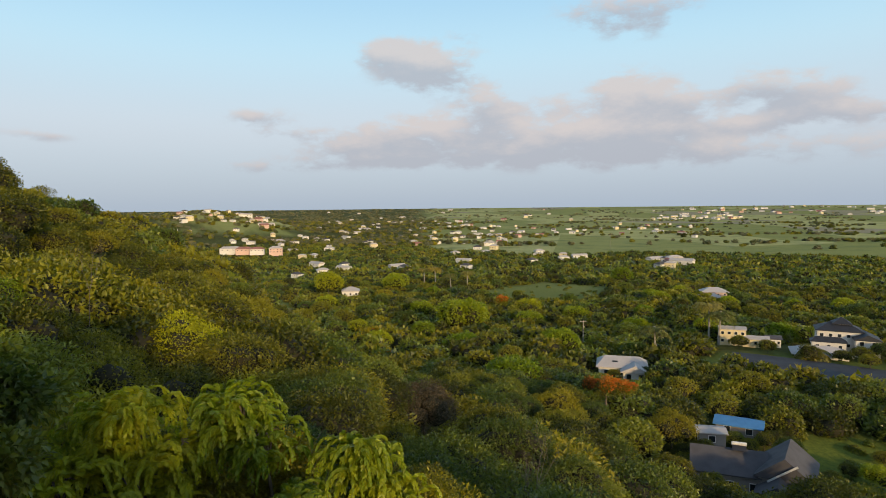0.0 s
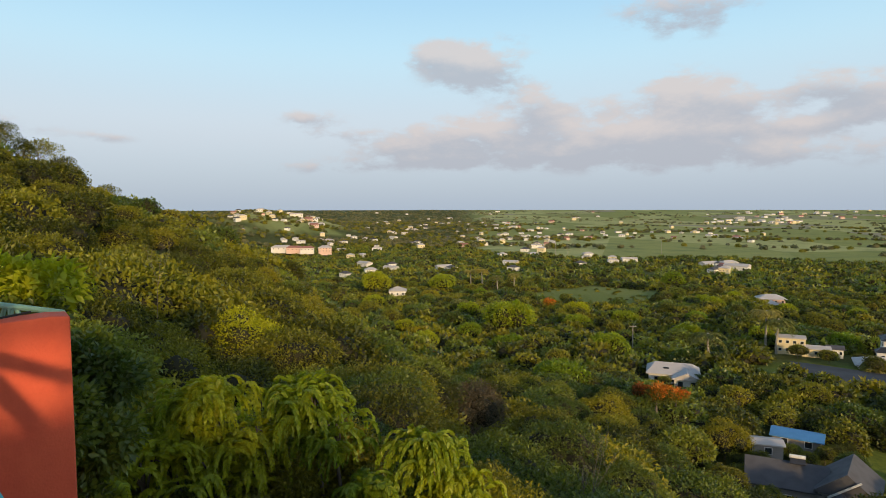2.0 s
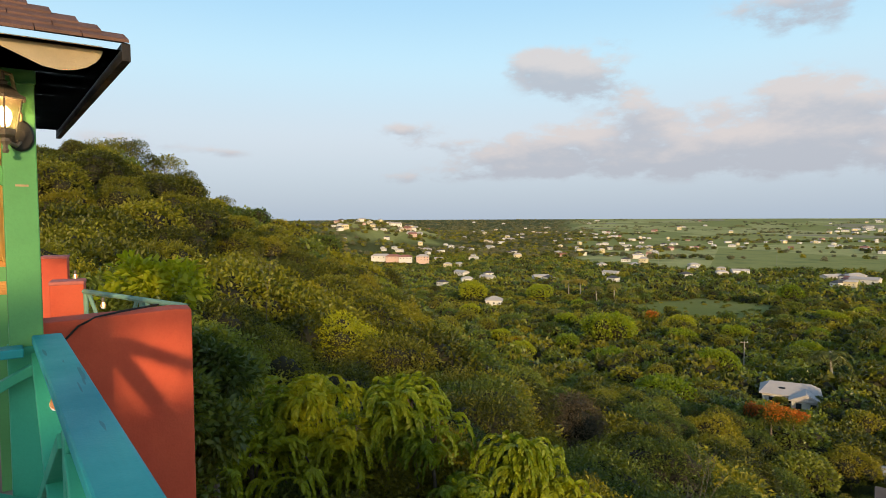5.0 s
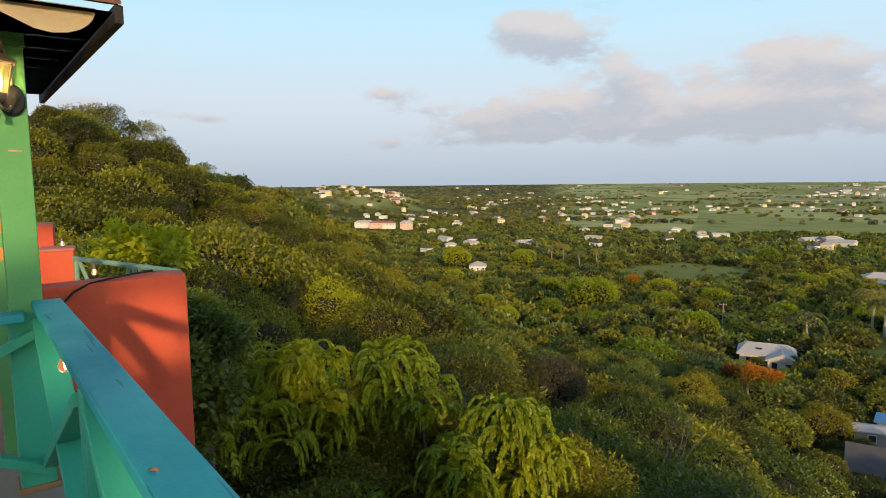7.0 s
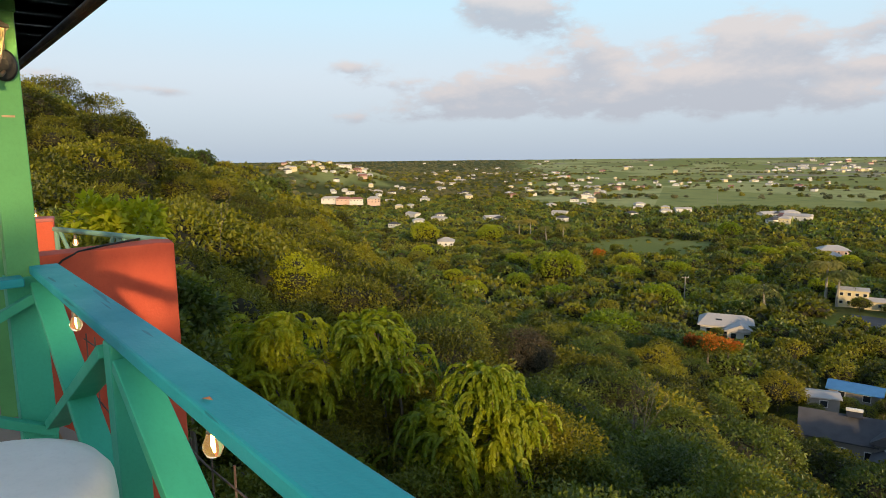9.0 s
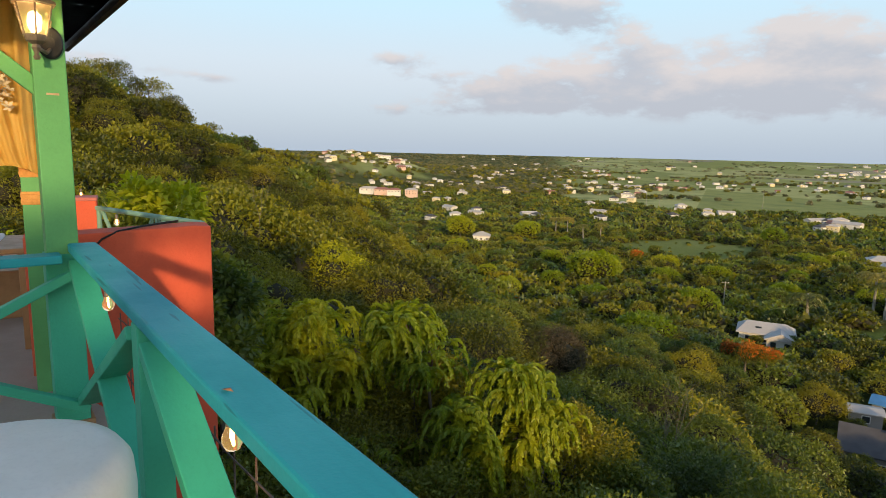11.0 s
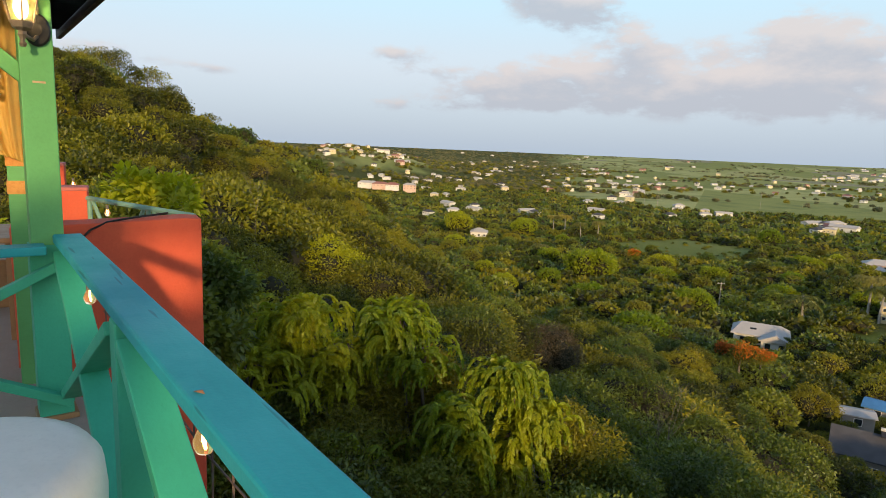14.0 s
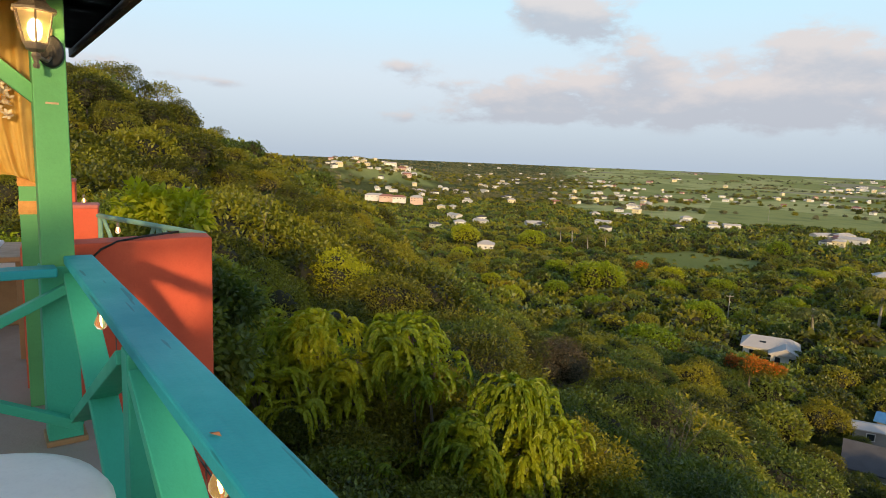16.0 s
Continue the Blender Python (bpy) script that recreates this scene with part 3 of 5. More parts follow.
E1 = -V   # along the near eave
E2 = -U   # along the far eave
RIDGE_UP = 0.55
roof = thing("roof", "brown wooden-shingle roof corner with dark fascia and boarded soffit", "roof")
IN = (E1 + E2).normalized()


def slope(s, k, lift=0.0):
    """On the near roof slope: s along the eave, k up the slope."""
    return TIP + E1 * s + (E2 + Vector((0, 0, RIDGE_UP))) * k + Vector((0, 0, lift))


COURSE = 0.085
rng = random.Random(7)
for row in range(14):
    s = row * COURSE * 1.0 + rng.uniform(0, 0.02)
    while s < 2.6:
        w = rng.uniform(0.16, 0.30)
        k0, k1 = row * COURSE - 0.006, row * COURSE + COURSE * 1.5
        a, b = s, min(s + w - 0.004, 2.6)
        lift = 0.018 + rng.uniform(0, 0.006)
        cs = [slope(a, k0, lift), slope(b, k0, lift), slope(b, k1, 0.004), slope(a, k1, 0.004)]
        bm = bmesh.new()
        top = [bm.verts.new(c) for c in cs]
        low = [bm.verts.new(c - Vector((0, 0, 0.014))) for c in cs]
        bm.faces.new(top)
        bm.faces.new(low[::-1])
        for k in range(4):
            bm.faces.new((top[k], low[k], low[(k + 1) % 4], top[(k + 1) % 4]))
        part("shingle", bm, SHINGLE, roof)
        s += w
bm = bmesh.new()
deckv = [slope(0, 0, 0), slope(2.6, 0, 0), slope(2.6, 1.25, 0), slope(1.2, 1.25, 0)]
bm.faces.new([bm.verts.new(c) for c in deckv])
bmesh.ops.solidify(bm, geom=bm.faces[:], thickness=0.02)
part("roof_boarding", bm, DARK_WOOD, roof)
# fascia of the far eave
bm = bmesh.new()
for s0, s1 in ((0.0, 3.3),):
    c = [TIP + E2 * s0, TIP + E2 * s1, TIP + E2 * s1 + Vector((0, 0, -0.075)), TIP + E2 * s0 + Vector((0, 0, -0.075))]
    bm.faces.new([bm.verts.new(p) for p in c])
ext = bmesh.ops.extrude_face_region(bm, geom=bm.faces[:])
bmesh.ops.translate(bm, vec=E1 * 0.035, verts=[v for v in ext["geom"] if isinstance(v, bmesh.types.BMVert)])
part("fascia", bm, DARK_WOOD, roof, "black weathered fascia board")
# soffit boards between the eaves
for k in range(9):
    s0, s1 = k * 0.34, k * 0.34 + 0.339
    c = [TIP + E2 * s0 + E1 * 0.04, TIP + E2 * s1 + E1 * 0.04, TIP + E2 * s1 + E1 * 2.4, TIP + E2 * s0 + E1 * 2.4]
    bm = bmesh.new()
    bm.faces.new([bm.verts.new(p + Vector((0, 0, -0.03))) for p in c])
    bmesh.ops.solidify(bm, geom=bm.faces[:], thickness=0.015)
    part("soffit_board", bm, SOFFIT, roof)
# curved cream valance board under the near eave
bm = bmesh.new()
outline = [(0.10, -0.012)] + [(0.10 + 0.17 * (1 - math.cos(t)), -0.02 - 0.115 * math.sin(t)) for t in (0.15, 0.35, 0.6, 0.9, 1.2, 1.55)] + [(0.33, -0.125), (0.50, -0.05), (0.50, -0.012)]
bm.faces.new([bm.verts.new(TIP + E1 * s + E2 * 0.06 + Vector((0, 0, z))) for s, z in outline])
bmesh.ops.solidify(bm, geom=bm.faces[:], thickness=0.02)
part("valance_board", bm, CREAM, roof, "cream curved valance board in the sun")

# ---- red wall and pillars ----
WC = Vector((-1.33, 3.62, 0.0))
WD = Vector((-0.70, -0.714, 0.0))
WB = Vector((-0.714, 0.70, 0.0))


def wall_pt(a, b):
    return WC + WD * a + WB * b


bm = bmesh.new()
N = 10
front, back = [], []
for i in range(N + 1):
    a = 1.14 * i / N
    z = 0.958 - 0.045 * (i / N) ** 0.7 - (0.018 if i == 0 else 0)
    front.append((wall_pt(a, 0), z))
    back.append((wall_pt(a, 0.17), z + 0.012))
rows_ = []
for p, z in front:
    rows_.append([bm.verts.new((*p[:2], -4.5)), bm.verts.new((*p[:2], z))])
brow = [[bm.verts.new((*p[:2], -4.5)), bm.verts.new((*p[:2], z))] for p, z in back]
for i in range(N):
    bm.faces.new((rows_[i][0], rows_[i + 1][0], rows_[i + 1][1], rows_[i][1]))
    bm.faces.new((brow[i][0], brow[i][1], brow[i + 1][1], brow[i + 1][0]))
    bm.faces.new((rows_[i][1], rows_[i + 1][1], brow[i + 1][1], brow[i][1]))
for i in (0, N):
    bm.faces.new((rows_[i][0], rows_[i][1], brow[i][1], brow[i][0]))
bmesh.ops.recalc_face_normals(bm, faces=bm.faces)
sharp = [e for e in bm.edges if len(e.link_faces) == 2 and e.calc_face_angle() > 0.8]
bmesh.ops.bevel(bm, geom=sharp, offset=0.010, segments=3, affect="EDGES", profile=0.5)
tagged(part("wall_red", bm, RED), "red rendered garden wall with hairline cracks", "wall", kind="structure")
# orange upright strip; the strong sun on it is set in its base colour
tagged(part("orange_edge_strip", box((0.035, 0.05, 0.92), (0, 0, 0.46), 0.004), ORANGE, None, "", Matrix.Translation((-2.19, 2.90, 0)) @ Matrix.Rotation(0.7, 4, "Z")), "upright strip by the wall end, sunlit orange in its colour", "board")

cable = part("cable", tube([wall_pt(0.78, 0.0) + Vector((0.012, -0.012, 0.80)), wall_pt(0.70, 0.0) + Vector((0.008, -0.008, 0.885)), wall_pt(0.60, 0.01) + Vector((0, 0, 0.932)), wall_pt(0.45, 0.06) + Vector((0, 0, 0.952)), wall_pt(0.30, 0.12) + Vector((0, 0, 0.962)), wall_pt(0.2, 0.14) + Vector((0, 0, 0.972))], 0.007, 8), CABLE)
tagged(cable, "black cable lying over the red wall", "cable")


def pillar(x, y, w, z0, z1, label):
    ob = thing("pillar", label, "pillar", "red pillars", Matrix.Translation((x, y, 0)) @ Matrix.Rotation(0.72, 4, "Z"))
    part("shaft", box((w, w, z1 - z0), (0, 0, (z0 + z1) / 2), 0.012), RED, ob)
    part("cap", box((w + 0.012, w + 0.012, 0.035), (0, 0, z1 + 0.008), 0.012), RED_TOP, ob, "faded pinkish top")
    return ob


pillar(-3.08, 4.27, 0.26, -3, 1.02, "red rendered pillar beyond the wall")
pillar(-4.75, 5.72, 0.26, -3, 1.13, "dark red shaded pillar farther along")
far_rail = thing("railing", "grey-green braced railing beyond the red wall", "railing", "terrace railings")
F0, F1 = Vector((-2.95, 4.28, 0.95)), Vector((-1.52, 3.80, 0.93))
part("top_rail", tube([F0, F1], 0.022, 8), PALE_GREEN, far_rail)
for f in (0.05, 0.62):
    q = F0.lerp(F1, f)
    part("post", tube([q, q - Vector((0, 0, 0.9))], 0.020, 8), PALE_GREEN, far_rail)
for f, g in ((0.08, 0.3), (0.58, 0.40), (0.66, 0.85)):
    part("brace", tube([F0.lerp(F1, f), F0.lerp(F1, g) - Vector((0, 0, 0.5))], 0.016, 6), PALE_GREEN, far_rail)

# ---- dressed post, drape, table beyond the side rail ----
C0 = Vector((-1.86, 2.66, 0.0))
wrapped = thing("veranda_post", "green post wound with yellow ribbon", "post", "", Matrix.Translation(C0) @ Matrix.Rotation(0.79, 4, "Z"))
part("shaft", box((0.11, 0.11, 2.5), (0, 0, 1.25), 0.006), POST_GREEN, wrapped)
for k, (z, h) in enumerate(((1.36, 0.075), (1.20, 0.075), (1.52, 0.07))):
    bm = bmesh.new()
    tilt = Matrix.Rotation(radians(9), 4, "X")
    for j in range(5):
        box((0.119 + 0.004 * (j % 2), 0.119 + 0.004 * (j % 2), h / 5 * 1.15), (0, 0, z + (j - 2) * h / 5), 0.003, tilt, bm)
    part("ribbon", bm, RIBBON, wrapped, "wound amber ribbon")


def drape():
    """Gathered curtain, falling in folds and tucked in at its foot."""
    bm = bmesh.new()
    n, m = 44, 22
    grid = []
    for j in range(m + 1):
        t = j / m
        z = 2.36 - 1.04 * t
        wid = 0.62 * (1 - 0.62 * t ** 1.6)
        row = []
        for i in range(n + 1):
            s = i / n
            fold = 0.035 * math.sin(s * 26 + 2.5 * t) * (1 - 0.4 * t) + 0.012 * math.sin(s * 61 + 7 * t)
            sag = -0.10 * (1 - s) ** 2 * t + (0.16 * (1 - s) * (t > 0.9) * (t - 0.9) * 10)
            row.append(bm.verts.new((wid * (s - 1.0), fold - 0.09, z + sag)))
        grid.append(row)
    for j in range(m):
        for i in range(n):
            bm.faces.new((grid[j][i], grid[j][i + 1], grid[j + 1][i + 1], grid[j + 1][i]))
    bmesh.ops.solidify(bm, geom=bm.faces[:], thickness=0.004)
    return bm


dr = part("curtain", drape(), CLOTH_YELLOW, None, "", Matrix.Translation(C0 + Vector((0.09, 0.0, 0))) @ Matrix.Rotation(0.72, 4, "Z"), smooth=True)
tagged(dr, "yellow satin drape gathered at the green post", "curtain")
bm = bmesh.new()
rng = random.Random(11)
for k in range(260):
    t = rng.random()
    c = Vector((-0.42 + 0.24 * t + rng.uniform(-0.07, 0.07), -0.15 + rng.uniform(-0.03, 0.03), 2.30 - 0.56 * t + rng.uniform(-0.06, 0.06)))
    m4 = Matrix.Translation(c) @ Euler((rng.uniform(-1, 1), rng.uniform(-1, 1), rng.uniform(0, 6))).to_matrix().to_4x4()
    for q in range(5):
        a = q * 2 * math.pi / 5
        v = [(0, 0, 0), (0.02 * math.cos(a - 0.5), 0.02 * math.sin(a - 0.5), 0.006), (0.032 * math.cos(a), 0.032 * math.sin(a), 0.012), (0.02 * math.cos(a + 0.5), 0.02 * math.sin(a + 0.5), 0.006)]
        bm.faces.new([bm.verts.new(m4 @ Vector(p)) for p in v])
garland = part("flower_garland", bm, PETAL, None, "", dr.matrix_basis.copy())
tagged(garland, "cream silk flower garland pinned on the drape", "garland", kind="stuff")

table = thing("table", "wooden table with a white cloth beyond the railing", "table", "", Matrix.Translation((-3.25, 3.15, 0)) @ Matrix.Rotation(0.75, 4, "Z"))
part("tabletop", box((1.2, 0.8, 0.04), (0, 0, 0.74), 0.01), TABLE_WOOD, table)
for sx in (-0.52, 0.52):
    for sy in (-0.33, 0.33):
        part("leg", box((0.06, 0.06, 0.72), (sx, sy, 0.36), 0.005), TABLE_WOOD, table)
cloth = part("tablecloth", box((0.9, 0.83, 0.16), (-0.1, 0, 0.70 + 0.0), 0.02), CLOTH_WHITE, None, "", table.matrix_basis @ Matrix.Translation((0, 0, 0.0)))
tagged(cloth, "white tablecloth over the wooden table", "tablecloth")
pillar(-4.4, 4.05, 0.34, 0, 1.05, "red pillar by the far side of the terrace")
planter = part("planter_box", box((0.9, 0.30, 0.42), (0, 0, 0.21), 0.01), TABLE_WOOD, None, "", Matrix.Translation((-3.6, 3.95, 0)) @ Matrix.Rotation(0.75, 4, "Z"))
tagged(planter, "brown wooden box standing on the terrace floor", "box")

# ---- white stool ----
stool = thing("bar_stool", "white padded stool drawn up to the railing", "stool", "", on_deck(2.10, -0.535, 0, 2))
sb = lathe([(0.02, 0.55), (0.24, 0.55), (0.285, 0.565), (0.30, 0.60), (0.302, 0.70), (0.296, 0.765), (0.275, 0.795), (0.24, 0.808), (0.12, 0.812), (0.01, 0.813)], 40)
part("seat", sb, SEAT, stool, "cream-white padded seat with faint stains", smooth=True)
part("pedestal", lathe([(0.21, 0.0), (0.21, 0.015), (0.05, 0.035), (0.032, 0.06), (0.032, 0.53), (0.12, 0.542)], 24), STEEL, stool)

# ---- festoon bulbs and wire fence outside the rail ----
fence = thing("wire_fence", "rusty wire mesh fence outside the railing", "fence", "", DECK.copy())
for k in range(27):
    u = 0.10 + 0.2 * k
    part("wire", tube([(u, 0.075, -0.4), (u + 0.012 * math.sin(k), 0.08, 0.62 + 0.03 * math.sin(k * 2.1))], 0.0035, 5), RUST, fence)
for j, z in enumerate((0.58, 0.28, -0.05)):
    part("wire", tube([(0.05 + 5.4 * i / 12, 0.078, z + 0.03 * math.sin(i * 1.3 + j)) for i in range(13)], 0.0035, 5), RUST, fence)
flex = part("festoon_cable", tube([(0.05 + 5.5 * i / 24, -0.105, 0.947 - 0.008 * abs(math.sin(i * 1.6))) for i in range(25)], 0.005, 6), CABLE, None, "", DECK.copy())
tagged(flex, "black festoon cable hung along the railing", "cable")


def bulb(m):
    ob = thing("festoon_bulb", "small lit clear-glass festoon bulb under the rail", "light bulb", "festoon bulbs", m)
    part("socket", lathe([(0.010, 0.0), (0.013, -0.004), (0.013, -0.034), (0.015, -0.038)], 12), BRONZE, ob, smooth=True)
    g = part("glass_globe", lathe([(0.011, -0.036), (0.015, -0.046), (0.0235, -0.066), (0.0235, -0.078), (0.016, -0.094), (0.004, -0.1)], 16), CLEAR, ob, smooth=True)
    g.visible_shadow = False
    part("filament", tube([(0.004, 0, -0.045), (0.007, 0, -0.07), (0, 0.002, -0.084), (-0.007, 0, -0.07), (-0.004, 0, -0.045)], 0.0028, 6), FILAMENT, ob, "glowing filament")
    return ob


first = bulb(on_deck(0.95, -0.10, 0.945))
for m in (on_deck(2.42, -0.09, 0.950), on_deck(3.9, -0.11, 0.945), on_deck(5.4, -0.11, 0.945)):
    copy_thing(first, m)
copy_thing(first, Matrix.Translation((-2.72, 4.28, 0.90)))
copy_thing(first, Matrix.Translation((-4.3, 5.55, 1.0)))

bm = bmesh.new()
bm.faces.new([bm.verts.new(v) for v in ((-0.024, -0.004, 0.002), (-0.005, -0.010, 0.006), (0.024, 0.002, 0.003), (0.002, 0.009, 0.008), (-0.015, 0.006, 0.003))])
bmesh.ops.solidify(bm, geom=bm.faces[:], thickness=0.0015)
tagged(part("dry_leaf", bm, DEAD_LEAF, None, "", Matrix.Translation((0.63, 0.781, 1.001)) @ Matrix.Rotation(-0.35, 4, "Z") @ Matrix.Diagonal((0.75, 0.75, 0.75, 1))), "small dried brown leaf fallen on the rail", "leaf")


# ---- plants ----
RNG = np.random.default_rng(5)


def unit(v):
    return v / np.maximum(np.linalg.norm(v, axis=-1, keepdims=True), 1e-9)


def blades(pos, along, size, aspect=0.42, fold=0.18, rng=RNG, simple=False):
    """Leaves as folded kites: place, direction and length of each. Returns vertices and triangles."""
    n = len(pos)
    along = unit(along)
    side = unit(np.cross(along, rng.normal(size=(n, 3)) * 0.55 + np.array([0, 0, 1.0])))
    up = np.cross(side, along)
    size = np.broadcast_to(size, (n,))[:, None] * rng.uniform(0.7, 1.25, (n, 1))
    mid = pos + along * size * 0.45
    v = np.stack([pos, mid + side * size * aspect * 0.5 + up * size * fold, pos + along * size - up * size * 0.08, mid - side * size * aspect * 0.5 + up * size * fold], 1)
    if simple:
        v = np.stack([pos + side * size * aspect * 0.55, pos + along * size, pos - side * size * aspect * 0.55], 1)
        return v.reshape(-1, 3), np.arange(3 * n).reshape(-1, 3)
    base = np.arange(n)[:, None] * 4
    f = np.concatenate([base + np.array([0, 1, 2]), base + np.array([0, 2, 3])], 1).reshape(-1, 3)
    return v.reshape(-1, 3), f


def crown_arrays(radius, count, size, lobes=9, squash=0.75, droop=0.25, aspect=0.42, seed=0, airy=0.8, simple=False):
    """A crown of leafy lobes of uneven size, open between them."""
    rng = np.random.default_rng(seed)
    c = unit(rng.normal(size=(lobes, 3)) + np.array([0, 0, 0.45])) * radius * rng.uniform(0.35, 0.72, (lobes, 1))
    c[:, 2] = np.abs(c[:, 2]) * squash + 0.1 * radius
    c[0] = (0, 0, radius * 0.5 * squash)
    rl = radius * rng.uniform(0.26, 0.48, lobes)
    k = rng.choice(lobes, count, p=rl ** 2 / np.sum(rl ** 2))
    d = unit(rng.normal(size=(count, 3)) + np.array([0, 0, 0.35]))
    depth = rng.uniform(airy * 0.6, 1.08, (count, 1)) ** 0.7
    p = c[k] + d * rl[k][:, None] * depth * np.array([1, 1, 0.85])
    along = d + rng.normal(size=(count, 3)) * 0.75 + np.array([0, 0, -droop])
    return blades(p, along, size, aspect, rng=rng, simple=simple)


def dome(radius, count, size, lobes=9, squash=0.8, seed=0, aspect=0.8, simple=True, hull=0.86):
    """A full crown: rounded lobes close together, a skin of leaves over a core darkened for shade."""
    rng = np.random.default_rng(seed)
    k = np.arange(lobes)
    zz = 0.95 - 1.0 * (k + 0.3) / lobes
    aa = k * 2.399 + rng.uniform(-0.4, 0.4, lobes)
    c = np.stack([np.sqrt(np.maximum(0, 1 - zz ** 2)) * np.cos(aa), np.sqrt(np.maximum(0, 1 - zz ** 2)) * np.sin(aa), zz], -1) * radius * rng.uniform(0.42, 0.66, (lobes, 1))
    c[:, 2] = c[:, 2] * squash + 0.25 * radius
    rl = radius * rng.uniform(0.34, 0.52, lobes)
    n = count * 3
    q = rng.choice(lobes, n, p=rl ** 2 / np.sum(rl ** 2))
    d = unit(rng.normal(size=(n, 3)) + np.array([0, 0, 0.3]))
    p = c[q] + d * rl[q][:, None] * (0.84 + 0.42 * rng.random((n, 1)) ** 1.8) * np.array([1, 1, 0.85])
    gap = np.min(np.linalg.norm((p[:, None, :] - c[None]) / np.array([1, 1, 0.85]), axis=-1) / rl[None], axis=1)
    keep = np.nonzero((gap > 0.80) & (d[:, 2] > -0.45))[0][:count]
    p, d = p[keep], d[keep]
    along = d * 0.7 + rng.normal(size=d.shape) * 0.7 + np.array([0, 0, -0.15])
    v, f = blades(p, along, size, aspect, rng=rng, simple=simple)
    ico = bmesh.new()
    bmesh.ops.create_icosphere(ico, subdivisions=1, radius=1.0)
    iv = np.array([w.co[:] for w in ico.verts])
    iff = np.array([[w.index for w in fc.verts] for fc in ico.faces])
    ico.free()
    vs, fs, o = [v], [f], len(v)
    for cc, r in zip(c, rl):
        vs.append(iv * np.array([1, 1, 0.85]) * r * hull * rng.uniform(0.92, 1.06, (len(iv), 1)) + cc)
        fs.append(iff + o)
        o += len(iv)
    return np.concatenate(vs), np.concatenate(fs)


def trunk_mesh(name, height, girth, seed, reach=0.5):
    rng = random.Random(seed)
    bm = bmesh.new()
    lean = Vector((rng.uniform(-0.12, 0.12), rng.uniform(-0.12, 0.12), 0))
    pts = [Vector((0, 0, -1.0)), Vector((0, 0, 0)), lean * height * 0.5 + Vector((0, 0, height * 0.5)), lean * height + Vector((0, 0, height))]
    tube(pts, [girth * 1.4, girth, girth * 0.75, girth * 0.5], 7, bm)
    for k in range(5):
        a = k * 1.26 + rng.uniform(-0.3, 0.3)
        o = pts[2].lerp(pts[3], 0.25 + 0.15 * k)
        e = o + Vector((math.cos(a), math.sin(a), rng.uniform(0.5, 1.0))) * height * reach
        tube([o, o.lerp(e, 0.5) + Vector((0, 0, -0.05 * height)), e], [girth * 0.45, girth * 0.3, girth * 0.1], 5, bm)
    mesh = bpy.data.meshes.new(name)
    bm.to_mesh(mesh)
    bm.free()
    return mesh


def leaf_mesh(name, v, f, mat, tint=0.0, core=0):
    """core: how many of the last faces are the dark core that paints shade inside the crown."""
    mesh = array_mesh(name, v, f, np.full(len(v), tint))
    mesh.materials.append(mat)
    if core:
        mesh.materials.append(DARK_CORE)
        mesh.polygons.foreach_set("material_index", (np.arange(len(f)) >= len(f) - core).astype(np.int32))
    return mesh


def tree_proto(seed, radius, count, size, mat, trunk_h, lobes=9, squash=0.75, bark=None, full=False, **kw):
    """Shared meshes of one kind of tree: crown and trunk."""
    v, f = dome(radius, count, size, lobes, squash, seed, **kw) if full else crown_arrays(radius, count, size, lobes, squash, seed=seed, **kw)
    v = v + np.array([0, 0, trunk_h])
    t = trunk_mesh("trunk", trunk_h + radius * 0.3, 0.035 * radius + 0.03, seed, 0.30)
    t.materials.append(bark or BARK)
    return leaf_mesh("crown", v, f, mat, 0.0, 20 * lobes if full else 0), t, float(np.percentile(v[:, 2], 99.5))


def plant_tree(protos, x, y, z, scale, turn, name, label, category, group):
    crown, trunk, _ = protos
    ob = thing(name, label, category, group, Matrix.Translation((x, y, z)) @ Matrix.Rotation(turn, 4, "Z") @ Matrix.Diagonal((scale, scale, scale, 1)))
    link_mesh("trunk", trunk, None, ob)
    link_mesh("crown", crown, None, ob)
    return ob


# where nothing grows: houses, yards
CLEAR_SPOTS = [(42, 90, 12), (50, 110, 8), (40.6, 152, 9), (88, 195, 12), (112, 186, 17), (-65, 372, 9), (150, 372, 16), (-229, 769, 8), (104, 180, 14), (124, 560, 16)]


def free_spot(x, y, margin=0.0):
    if float(openness(x, y)) > 0.35:
        return False
    return all((x - a) ** 2 + (y - b) ** 2 > (c + margin) ** 2 and (x - a * 0.94) ** 2 + (y - b * 0.94) ** 2 > (c * 0.9) ** 2 for a, b, c in CLEAR_SPOTS)


def scatter(r0, r1, gap, az0=-62.0, az1=46.0, seed=1, tries=30000):
    """Even random places in a fan in front of the terrace, at least gap apart."""
    rng = np.random.default_rng(seed)
    cell, kept, grid = gap, [], {}
    rr = np.sqrt(rng.uniform(r0 * r0, r1 * r1, tries))
    aa = rng.uniform(az0, az1, tries)
    xs, ys = polar(aa, rr)
    for x, y in zip(xs, ys):
        i, j = int(x // cell), int(y // cell)
        if any((x - a) ** 2 + (y - b) ** 2 < gap * gap for p in (-1, 0, 1) for q in (-1, 0, 1) for a, b in grid.get((i + p, j + q), ())):
            continue
        if not free_spot(x, y):
            continue
        grid.setdefault((i, j), []).append((x, y))
        kept.append((float(x), float(y)))
    return kept


